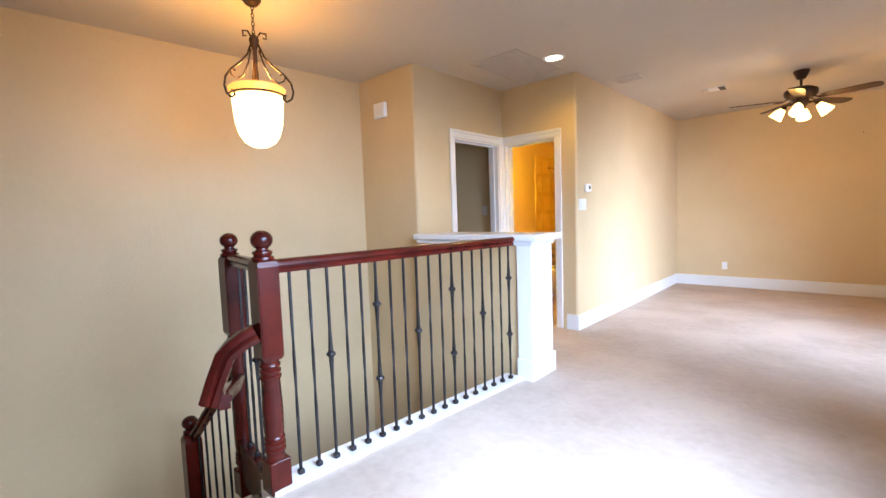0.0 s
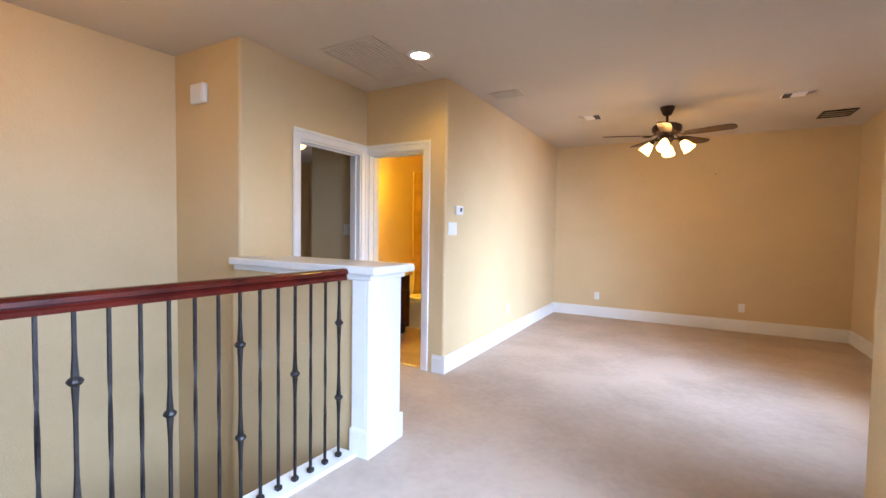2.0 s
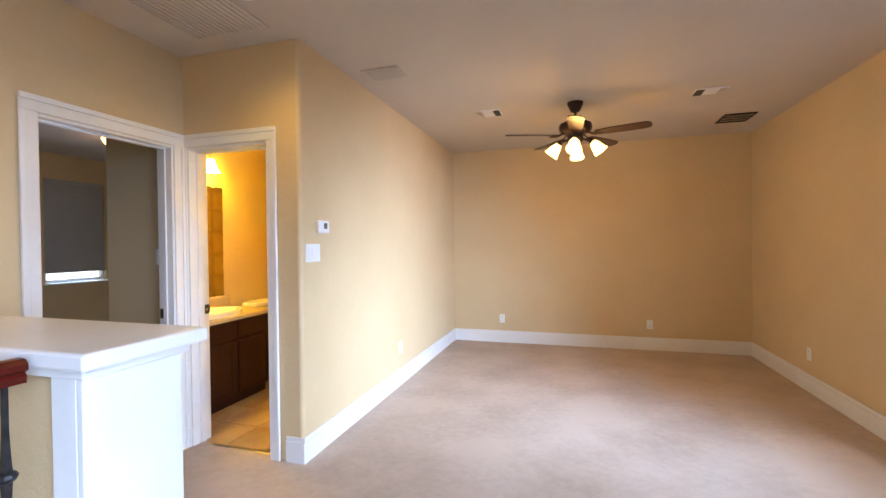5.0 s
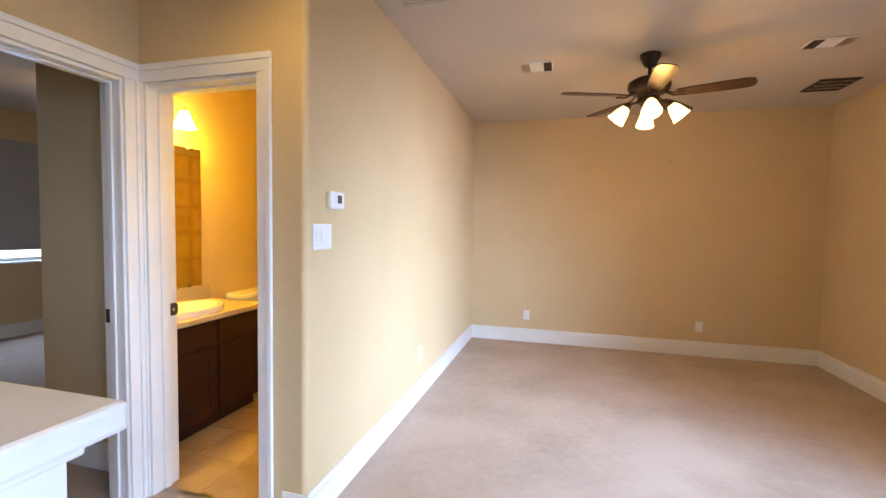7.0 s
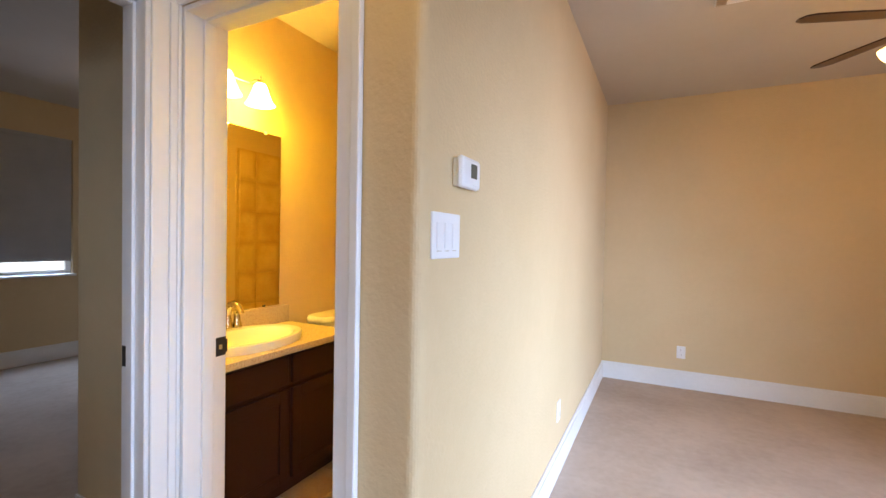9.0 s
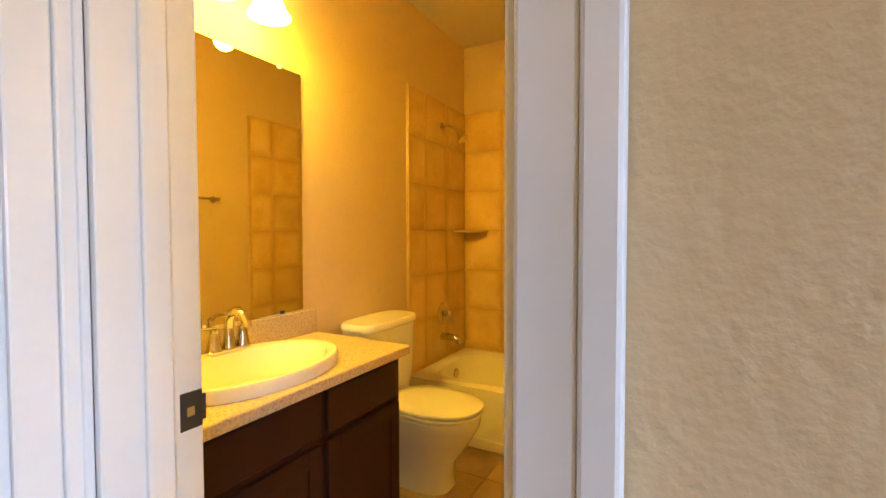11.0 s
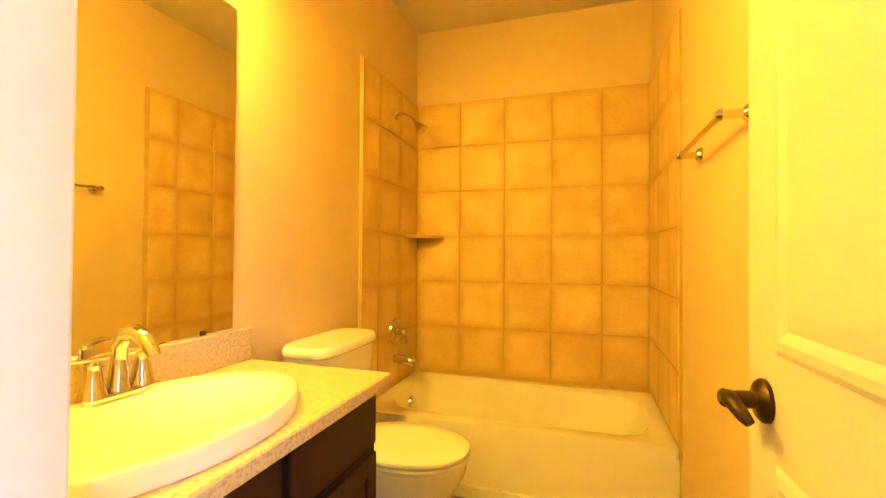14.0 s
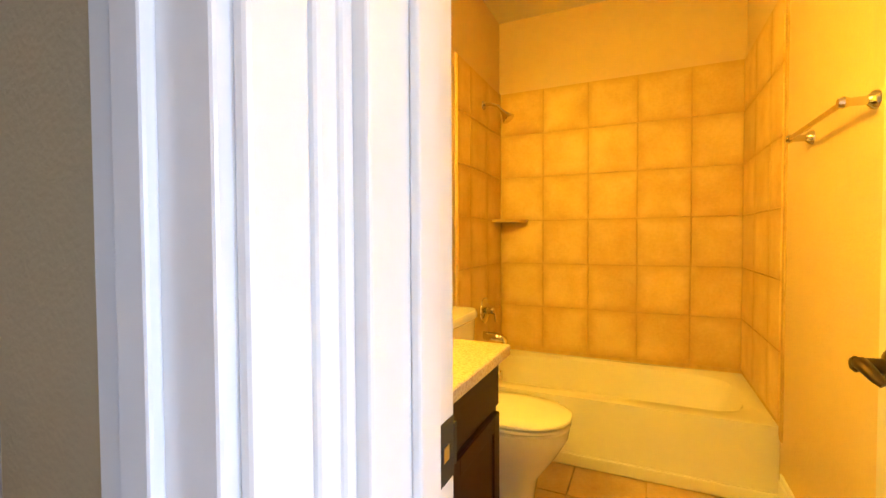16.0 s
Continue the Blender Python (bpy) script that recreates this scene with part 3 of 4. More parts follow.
def pendant():
    root = thing("pendant_lamp", "lit pendant lamp with alabaster glass bowl and scrolled bronze frame", "pendant lamp", at=(-2.81, 1.28, 1.805))
    root.scale = (0.95, 0.95, 0.95)
    high = (H - 1.805) / 0.95
    glass = [(0.0, 0.0), (0.05, 0.006), (0.10, 0.035), (0.135, 0.09), (0.155, 0.17), (0.163, 0.26), (0.168, 0.345)]
    part("glass_bowl", bm_lathe(glass, 32), M_GLASS_P, root, "glowing cream glass bowl", True)
    part("glass_rim", bm_lathe([(0.169, 0.345), (0.178, 0.37), (0.186, 0.40), (0.175, 0.41), (0.12, 0.41)], 32), M_GLASS_RIM, root, "amber glass rim", True)
    ring = [(0.182 * math.cos(a), 0.182 * math.sin(a), 0.352) for a in [2 * math.pi * k / 32 for k in range(33)]]
    part("band", bm_tube(ring, 0.006, 6), M_BRONZE, root)
    part("stem", bm_lathe([(0.022, 0.40), (0.016, 0.45), (0.014, 0.66), (0.028, 0.70), (0.034, 0.735), (0.018, 0.76), (0.006, 0.775)], 12), M_BRONZE, root, smooth=True)
    for k in range(3):
        a = 2 * math.pi * k / 3 + 0.75
        pts = [(0.02, 0.74), (0.045, 0.775), (0.085, 0.765), (0.083, 0.73), (0.062, 0.74)]
        part("crown_scroll", bm_tube([(r * math.cos(a), r * math.sin(a), z) for r, z in pts], 0.006, 6), M_BRONZE, root)
        outer = [(0.025, 0.70), (0.06, 0.62), (0.12, 0.55), (0.19, 0.49), (0.235, 0.43), (0.248, 0.37), (0.235, 0.325), (0.20, 0.308), (0.175, 0.325), (0.178, 0.352), (0.198, 0.352)]
        part("scroll_arm", bm_tube([(r * math.cos(a), r * math.sin(a), z) for r, z in outer], 0.007, 6), M_BRONZE, root)
        inner = [(0.03, 0.66), (0.055, 0.57), (0.10, 0.47), (0.15, 0.435), (0.19, 0.45), (0.20, 0.48), (0.18, 0.50), (0.16, 0.485)]
        part("inner_scroll", bm_tube([(r * math.cos(a), r * math.sin(a), z) for r, z in inner], 0.006, 6), M_BRONZE, root)
    z, k = 0.765, 0
    while z < high - 0.06:
        loop = []
        for i in range(11):
            a = 2 * math.pi * i / 10
            u = 0.010 * math.cos(a)
            loop.append((u if k % 2 else 0, 0 if k % 2 else u, z + 0.017 + 0.017 * math.sin(a)))
        part("chain_link", bm_tube(loop, 0.0028, 5), M_BRONZE, root)
        z, k = z + 0.027, k + 1
    part("canopy", bm_lathe([(0.01, high - 0.05), (0.04, high - 0.04), (0.062, high - 0.012), (0.064, high)], 20), M_BRONZE, root, smooth=True)


pendant()


def ceiling_fan():
    root = thing("ceiling_fan", "dark bronze ceiling fan with five walnut blades and lit glass shades", "ceiling fan", at=(-0.34, 6.2, H))
    part("canopy", bm_lathe([(0.025, -0.095), (0.04, -0.088), (0.070, -0.025), (0.074, 0)], 24), M_BRONZE, root, smooth=True)
    part("downrod", bm_lathe([(0.013, -0.18), (0.013, -0.09)], 12), M_BRONZE, root)
    part("motor_housing", bm_lathe([(0.03, -0.17), (0.10, -0.18), (0.145, -0.205), (0.152, -0.235), (0.145, -0.265), (0.12, -0.29), (0.08, -0.30), (0.07, -0.32)], 32), M_BRONZE, root, smooth=True)
    part("light_hub", bm_lathe([(0.07, -0.32), (0.075, -0.345), (0.06, -0.375), (0.035, -0.39), (0.01, -0.40)], 24), M_BRONZE, root, smooth=True)
    part("finial", bm_lathe([(0.006, -0.43), (0.012, -0.42), (0.006, -0.40)], 10), M_BRONZE, root)
    for k in range(5):
        m = Matrix.Rotation(radians(-90 + 72 * k), 4, "Z")
        tilt = Matrix.Rotation(radians(-10), 4, "X")
        loop = []
        for x, y in ((0.19, -0.045), (0.30, -0.060), (0.50, -0.068), (0.62, -0.066), (0.655, -0.045), (0.665, 0), (0.655, 0.045), (0.62, 0.066), (0.50, 0.068), (0.30, 0.060), (0.19, 0.045)):
            loop.append(Vector((x, y, 0)))
        lo = [tuple(m @ (tilt @ p + Vector((0, 0, -0.312)))) for p in loop]
        hi = [tuple(m @ (tilt @ p + Vector((0, 0, -0.304)))) for p in loop]
        blade = part("blade", bm_loft([lo, hi], cap_first=True), M_BLADE, root, "walnut fan blade")
        bm = bmesh.new()
        for sy in (-0.03, 0.03):
            bm_tube([tuple(m @ Vector(p)) for p in ((0.10, sy * 0.4, -0.285), (0.16, sy, -0.315), (0.24, sy, -0.318))], 0.007, 6, bm=bm)
        part("blade_bracket", bm, M_BRONZE, blade, "bronze blade bracket")
    for k in range(4):
        a = radians(-4 + 90 * k)
        d = Vector((math.cos(a), math.sin(a), 0))
        arm = part("lamp_arm", bm_tube([tuple(d * 0.05 + Vector((0, 0, -0.355))), tuple(d * 0.12 + Vector((0, 0, -0.35))), tuple(d * 0.155 + Vector((0, 0, -0.375)))], 0.009, 8), M_BRONZE, root)
        ax = (d * 0.62 + Vector((0, 0, -0.78))).normalized()
        rot = ax.to_track_quat("Z", "Y").to_matrix().to_4x4()
        bm = bm_lathe([(0.026, 0), (0.034, 0.02), (0.046, 0.045), (0.053, 0.075), (0.060, 0.105), (0.068, 0.125), (0.062, 0.124), (0.0, 0.11)], 20)
        bmesh.ops.transform(bm, matrix=Matrix.Translation(d * 0.15 + Vector((0, 0, -0.38))) @ rot, verts=bm.verts)
        part("glass_shade", bm, M_GLASS_F, root, "glowing frosted glass shade", True)
        bm = bm_lathe([(0.020, -0.03), (0.028, -0.01), (0.030, 0.012)], 14)
        bmesh.ops.transform(bm, matrix=Matrix.Translation(d * 0.15 + Vector((0, 0, -0.38))) @ rot, verts=bm.verts)
        part("socket_cup", bm, M_BRONZE, arm)


ceiling_fan()

# recessed downlight
can = thing("recessed_light", "lit recessed downlight with white trim ring", "ceiling light", at=(-1.99, 3.75, H))
part("trim_ring", bm_lathe([(0.072, -0.001), (0.075, -0.010), (0.098, -0.007), (0.102, 0.0)], 32), M_TRIM, can, smooth=True)
part("lens", bm_lathe([(0.001, -0.014), (0.05, -0.013), (0.074, -0.006)], 32), M_LENS, can, "glowing lens", True)


def grille(name, x0, x1, y0, y1, along, count, body, slat, label, gap=M_DARK):
    root = thing(name, label, "ceiling vent", at=((x0 + x1) / 2, (y0 + y1) / 2, H))
    hx, hy, w = (x1 - x0) / 2, (y1 - y0) / 2, 0.022
    part("backing", bm_box(-hx + w, hx - w, -hy + w, hy - w, -0.004, -0.001), gap, root)
    for b in ((-hx, -hx + w, -hy, hy), (hx - w, hx, -hy, hy), (-hx + w, hx - w, -hy, -hy + w), (-hx + w, hx - w, hy - w, hy)):
        part("frame", bm_box(*b, -0.012, 0.0, 0.003), body, root)
    for i in range(count):
        f = (i + 0.5) / count
        if along == "x":
            y = -hy + w + (2 * hy - 2 * w) * f
            bm = bm_box(-hx + w, hx - w, y - 0.006, y + 0.006, -0.011, -0.004, 0.001)
        else:
            x = -hx + w + (2 * hx - 2 * w) * f
            bm = bm_box(x - 0.006, x + 0.006, -hy + w, hy - w, -0.011, -0.004, 0.001)
        part("slat", bm, slat, root)
    return root


grille("return_air_grille", -2.64, -2.11, 3.30, 4.12, "y", 14, M_CEIL, M_CEIL, "large white louvred return-air grille", M_CEIL)
grille("ceiling_register", -1.90, -1.60, 4.88, 5.10, "x", 8, M_CEIL, M_CEIL, "small white ceiling air register", M_CEIL)
grille("supply_register", 1.16, 1.46, 7.10, 7.44, "x", 3, M_DARK, M_NICKEL, "dark slotted ceiling air register")


# a small ceiling vent: white plate with a grille at each end
def small_box(x0, x1, y0, y1, dark_first):
    root = thing("ceiling_vent_plate", "small white ceiling vent plate with dark end grilles", "ceiling vent", "small ceiling vents", at=((x0 + x1) / 2, (y0 + y1) / 2, H))
    hx, hy = (x1 - x0) / 2, (y1 - y0) / 2
    part("plate", bm_box(-hx, hx, -hy, hy, -0.012, 0, 0.003), M_TRIM, root)
    s = -1 if dark_first else 1
    a, b = sorted((s * hx * 0.42, s * hx * 0.94))
    part("end_grille", bm_box(a, b, -hy * 0.9, hy * 0.9, -0.016, -0.011, 0.001), M_DARK, root, "dark grille")
    a, b = sorted((-s * hx * 0.5, -s * hx * 0.94))
    part("end_grille", bm_box(a, b, -hy * 0.9, hy * 0.9, -0.016, -0.011, 0.001), M_NICKEL, root, "grey grille")


small_box(-1.29, -1.05, 6.15, 6.35, False)
small_box(0.66, 0.92, 6.15, 6.31, True)


def outlet(place, axis, label="white duplex wall outlet above the baseboard"):
    """axis: the wall's normal."""
    root = thing("wall_outlet", label, "outlet", "wall outlets", at=place)
    root.rotation_euler = (0, 0, {"-y": 0, "+x": math.pi / 2, "-x": -math.pi / 2}[axis])
    part("cover_plate", bm_box(-0.037, 0.037, -0.007, 0, -0.058, 0.058, 0.003), M_PLASTIC, root)
    for z in (-0.024, 0.024):
        face = part("socket_face", bm_box(-0.016, 0.016, -0.010, -0.006, z - 0.014, z + 0.014, 0.003), M_PLASTIC, root)
        for x in (-0.006, 0.006):
            part("slot", bm_box(x - 0.001, x + 0.001, -0.0105, -0.0098, z - 0.002, z + 0.006), M_DARK, face)


outlet((-1.34, YB, 0.365), "-y")
outlet((0.575, YB, 0.36), "-y")
outlet((XT, 5.94, 0.40), "+x")
outlet((XR, 6.7, 0.38), "-x")
tagged(part("wall_nail", bm_lathe([(0.006, 0), (0.007, -0.006), (0.003, -0.014)], 8, (0.205, YB, 2.22), "y"), M_DARK), "small dark nail stuck in the far wall", "nail")

th = thing("thermostat", "white digital wall thermostat with a small grey display", "thermostat", at=(XT, 4.53, 1.562))
part("base", bm_box(0, 0.010, -0.058, 0.058, -0.039, 0.039, 0.003), M_PLASTIC, th)
part("body", bm_box(0.010, 0.034, -0.066, 0.066, -0.044, 0.044, 0.012), M_PLASTIC, th)
part("display", bm_box(0.033, 0.0355, -0.010, 0.032, -0.014, 0.026, 0.001), M_LCD, th, "grey display")
for i in range(3):
    part("button", bm_box(0.033, 0.036, -0.012 + 0.018 * i, -0.002 + 0.018 * i, -0.036, -0.030, 0.001), M_PLASTIC, th)

sw = thing("light_switch", "white wall plate with wide rocker switches", "light switch", at=(XT, 4.43, 1.385))
part("cover_plate", bm_box(0, 0.007, -0.082, 0.082, -0.060, 0.060, 0.003), M_PLASTIC, sw)
for y in (-0.046, 0.0, 0.046):
    part("rocker", bm_box(0.006, 0.0105, y - 0.017, y + 0.017, -0.034, 0.034, 0.002), M_PLASTIC, sw)
    part("slider_mark", bm_box(0.0065, 0.0075, y - 0.012, y + 0.012, -0.041, -0.039), M_NICKEL, sw)

sw2 = thing("light_switch", "white rocker switch on the bedroom wall", "light switch", at=(-3.34, YP, 1.36))
part("cover_plate", bm_box(-0.037, 0.037, -0.007, 0, -0.058, 0.058, 0.003), M_PLASTIC, sw2)
part("rocker", bm_box(-0.017, 0.017, -0.011, -0.006, -0.034, 0.034, 0.002), M_PLASTIC, sw2)

ch = thing("door_chime", "white plastic door chime box high on the wall", "door chime", at=(-3.44, 2.86, 2.40))
part("case", bm_box(-0.085, 0.085, -0.045, 0, -0.075, 0.075, 0.012), M_PLASTIC, ch)
part("grille", bm_box(-0.065, 0.065, -0.048, -0.044, -0.055, 0.02, 0.002), M_PLASTIC, ch)

bl = thing("flush_ceiling_lamp", "lit bedroom ceiling lamp with frosted dome", "ceiling lamp", at=(-5.6, 5.77, H))
part("base", bm_lathe([(0.15, -0.03), (0.155, -0.01), (0.15, 0)], 24), M_BRONZE, bl, smooth=True)
part("dome", bm_lathe([(0.001, -0.13), (0.06, -0.12), (0.11, -0.09), (0.14, -0.03)], 24), M_GLASS_F, bl, "glowing frosted dome", True)

# ---- bathroom ----


def bath_door():
    root = thing("door_bath", "off-white two-panel door, paint dimmed against strong light, standing open with dark bronze lever", "door", at=(-2.285, 4.455, F), kind="structure")
    root.rotation_euler = (0, 0, radians(1.5))
    w, h, t = 0.665, 2.06, 0.035
    x0 = -t
    leaf = part("leaf", bm_box(x0, 0, 0, w, 0.01, h, 0.002), M_DOOR, root, "door leaf in off-white paint dimmed against strong light")
    for z0, z1 in ((0.22, 0.86), (1.02, h - 0.13)):
        bm = bmesh.new()
        a, b = 0.105, w - 0.105
        loops = []
        for inset, depth in ((0, 0.0012), (0.010, 0.006), (0.024, 0.0085), (0.040, 0.003), (0.070, 0.008)):
            loops.append([(x0 - depth, a + inset, z0 + inset), (x0 - depth, b - inset, z0 + inset), (x0 - depth, b - inset, z1 - inset), (x0 - depth, a + inset, z1 - inset)])
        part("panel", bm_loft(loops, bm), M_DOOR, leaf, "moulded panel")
    ky, kz = w - 0.065, 0.94
    handle = part("lever_handle", bm_lathe([(0.034, 0.0), (0.034, -0.006), (0.028, -0.012), (0.014, -0.016), (0.012, -0.05), (0.015, -0.058), (0.010, -0.064)], 20, (x0, ky, kz), "x"), M_BRONZE, root, "dark bronze lever handle", True)
    part("lever", bm_tube([(x0 - 0.050, ky + 0.004, kz), (x0 - 0.055, ky - 0.016, kz + 0.005), (x0 - 0.054, ky - 0.036, kz + 0.001), (x0 - 0.048, ky - 0.054, kz - 0.010), (x0 - 0.042, ky - 0.062, kz - 0.018)], [0.013, 0.0125, 0.0115, 0.010, 0.007], 12), M_BRONZE, handle, "", True)
    part("latch_plate", bm_box(x0 + 0.005, -0.005, w - 0.0005, w + 0.0015, kz - 0.03, kz + 0.03), M_DARK, root)
    for z in (0.2, 1.05, 1.85):
        part("hinge", bm_lathe([(0.006, z - 0.045), (0.006, z + 0.045)], 10, (0.004, -0.004, 0)), M_BRONZE, root)


bath_door()

van = thing("vanity_cabinet", "espresso-stained wooden bathroom vanity cabinet", "vanity", at=(-3.72, 4.455, F))
VD, VW, VH = 0.505, 1.015, 0.765
part("body", bm_box(0.002, VD, 0, VW, 0.09, 0.60, 0.002), M_VANITY, van)
part("side_panel", bm_box(0.002, VD, 0, 0.018, 0.60, VH, 0.001), M_VANITY, van)
part("side_panel", bm_box(0.002, VD, VW - 0.018, VW, 0.60, VH, 0.001), M_VANITY, van)
part("front_rail", bm_box(VD - 0.018, VD, 0.018, VW - 0.018, 0.60, VH, 0.001), M_VANITY, van)
part("toe_kick", bm_box(0.002, VD - 0.06, 0, VW, 0, 0.09), M_VANITY, van)
for y0, y1 in ((0.03, 0.555), (0.585, 0.99)):
    part("drawer_front", bm_box(VD, VD + 0.018, y0, y1, 0.60, 0.745, 0.004), M_VANITY, van)
    d = part("door", bm_box(VD, VD + 0.012, y0, y1, 0.11, 0.575, 0.003), M_VANITY, van)
    for b in ((y0, y0 + 0.055, 0.11, 0.575), (y1 - 0.055, y1, 0.11, 0.575), (y0 + 0.055, y1 - 0.055, 0.11, 0.165), (y0 + 0.055, y1 - 0.055, 0.52, 0.575)):
        part("door_rail", bm_box(VD + 0.012, VD + 0.020, *b, 0.002), M_VANITY, d)
top = thing("vanity_countertop", "speckled tan granite countertop with backsplash", "countertop", at=(-3.72, 4.455, 0.795))
RC = (0.277, 0.5175, 0.275, 0.5175)
hole = (0.295, 0.475, 0.19, 0.295)
rect = [oval(RC[0], RC[1], z, RC[2] - i, RC[3] - i, 200, 64) for z, i in ((0, 0), (0.031, 0), (0.035, 0.004))]
part("slab", bm_loft(rect + [oval(hole[0], hole[1], z, hole[2], hole[3], 2, 64) for z in (0.035, 0)], cap_last=False), M_STONE, top)
part("backsplash", bm_box(0.002, 0.024, 0, 1.035, 0.0352, 0.145, 0.003), M_STONE, top, "speckled granite backsplash")

SX, SY, SZ = -3.425, 4.93, 0.83
sink = thing("basin", "white oval drop-in porcelain wash basin", "sink", at=(SX, SY, SZ))
loops = [oval(0, 0, 0.0, 0.222, 0.325), oval(0, 0, 0.030, 0.224, 0.328), oval(0, 0, 0.040, 0.218, 0.322), oval(0, 0, 0.043, 0.205, 0.308), oval(0.012, 0, 0.036, 0.178, 0.275), oval(0.015, 0, 0.0, 0.166, 0.262), oval(0.015, 0, -0.06, 0.145, 0.235), oval(0.015, 0, -0.10, 0.10, 0.17), oval(0.015, 0, -0.115, 0.03, 0.04)]
part("bowl", bm_loft(loops), M_PORC, sink, smooth=True)
part("drain", bm_lathe([(0.022, -0.114), (0.022, -0.111), (0.014, -0.1105)], 16, (0.015, 0, 0)), M_CHROME, sink, "chrome drain")

fa = thing("faucet", "chrome two-handle centre-set basin faucet", "faucet", at=(-3.618, 4.978, SZ + 0.040))
part("base_plate", bm_loft([oval(0, 0, 0, 0.028, 0.086, 3), oval(0, 0, 0.008, 0.028, 0.086, 3), oval(0, 0, 0.013, 0.022, 0.080, 3)]), M_CHROME, fa, smooth=True)
for s in (-1, 1):
    hd = part("handle_body", bm_lathe([(0.028, 0.010), (0.026, 0.018), (0.020, 0.045), (0.016, 0.072), (0.017, 0.080), (0.012, 0.087)], 20, (0, s * 0.056, 0)), M_CHROME, fa, smooth=True)
    part("lever", bm_tube([(0, s * 0.054, 0.084), (0.004, s * 0.075, 0.092), (0.010, s * 0.105, 0.095), (0.012, s * 0.122, 0.092)], [0.010, 0.009, 0.008, 0.006], 10, flat=0.5), M_CHROME, hd, smooth=True)
part("spout_base", bm_lathe([(0.026, 0.010), (0.023, 0.022), (0.018, 0.055), (0.0165, 0.085)], 20), M_CHROME, fa, smooth=True)
part("spout", bm_tube([(0, 0, 0.080), (0.004, 0, 0.112), (0.020, 0, 0.138), (0.050, 0, 0.146), (0.082, 0, 0.132), (0.104, 0, 0.106), (0.108, 0, 0.096)], [0.0165, 0.017, 0.018, 0.018, 0.017, 0.015, 0.014], 16), M_CHROME, fa, smooth=True)
part("lift_rod", bm_tube([(-0.022, 0, 0.012), (-0.022, 0, 0.055)], 0.003, 8), M_CHROME, fa)

mir = thing("wall_mirror", "large frameless wall mirror above the vanity", "mirror", at=(-3.72, 4.43, 0.945))
part("glass", bm_box(0.001, 0.007, 0.03, 0.99, 0.0, 1.07, 0.0015), M_MIRROR, mir)
for y in (0.30, 0.86):
    part("clip", bm_box(0.006, 0.010, y, y + 0.02, 1.06, 1.078, 0.001), M_PLASTIC, mir)
    part("clip", bm_box(0.006, 0.010, y, y + 0.02, -0.002, 0.012, 0.001), M_DARK, mir)

vl = thing("vanity_light", "brushed nickel vanity light with three lit bell shades", "wall light", at=(-3.72, 4.92, 2.24))
part("backplate", bm_box(0.001, 0.022, -0.09, 0.09, -0.05, 0.05, 0.008), M_NICKEL, vl)
part("bar", bm_tube([(0.06, -0.27, 0.02), (0.06, 0.27, 0.02)], 0.009, 10), M_NICKEL, vl)
part("bar_post", bm_tube([(0.02, 0, 0.02), (0.06, 0, 0.02)], 0.012, 10), M_NICKEL, vl)
for y in (-0.22, 0.0, 0.22):
    a = part("lamp_arm", bm_tube([(0.06, y, 0.02), (0.12, y, 0.028), (0.145, y, 0.015), (0.145, y, -0.01)], 0.008, 8), M_NICKEL, vl)
    part("finial", bm_lathe([(0.006, 0.02), (0.010, 0.032), (0.004, 0.045)], 10, (0.145, y, 0)), M_NICKEL, a)
    part("glass_shade", bm_lathe([(0.026, 0.0), (0.034, -0.012), (0.046, -0.05), (0.064, -0.095), (0.080, -0.118), (0.076, -0.117), (0.0, -0.09)], 24, (0.145, y, 0)), M_GLASS_V, vl, "glowing bell-shaped glass shade", True)

TY = 5.86
wc = thing("toilet", "white two-piece porcelain toilet with closed lid", "toilet", at=(-3.72, TY, F))
part("tank", bm_loft([oval(0.105, 0, 0.37, 0.085, 0.20, 5), oval(0.110, 0, 0.50, 0.098, 0.218, 5), oval(0.112, 0, 0.775, 0.104, 0.228, 5)], cap_first=True), M_PORC, wc, smooth=True)
part("tank_lid", bm_loft([oval(0.115, 0, 0.772, 0.108, 0.232, 4.5), oval(0.117, 0, 0.780, 0.114, 0.238, 4.5), oval(0.117, 0, 0.800, 0.114, 0.238, 4.5), oval(0.117, 0, 0.815, 0.104, 0.228, 4.5)], cap_first=True), M_PORC, wc, smooth=True)
part("flush_lever", bm_tube([(0.205, -0.15, 0.70), (0.235, -0.15, 0.70), (0.24, -0.09, 0.695)], 0.008, 8), M_CHROME, wc, "chrome flush lever")
part("bowl", bm_loft([oval(0.36, 0, 0, 0.19, 0.115, 3), oval(0.36, 0, 0.04, 0.185, 0.108, 3), oval(0.38, 0, 0.14, 0.185, 0.115), oval(0.41, 0, 0.25, 0.235, 0.16), oval(0.435, 0, 0.33, 0.255, 0.180), oval(0.44, 0, 0.375, 0.258, 0.184), oval(0.44, 0, 0.385, 0.25, 0.177)], cap_first=True), M_PORC, wc, smooth=True)
part("seat", bm_loft([oval(0.445, 0, 0.386, 0.250, 0.178, 2.2), oval(0.445, 0, 0.392, 0.258, 0.187, 2.2), oval(0.445, 0, 0.402, 0.258, 0.187, 2.2), oval(0.445, 0, 0.405, 0.252, 0.181, 2.2)], cap_first=True), M_PORC, wc, smooth=True)
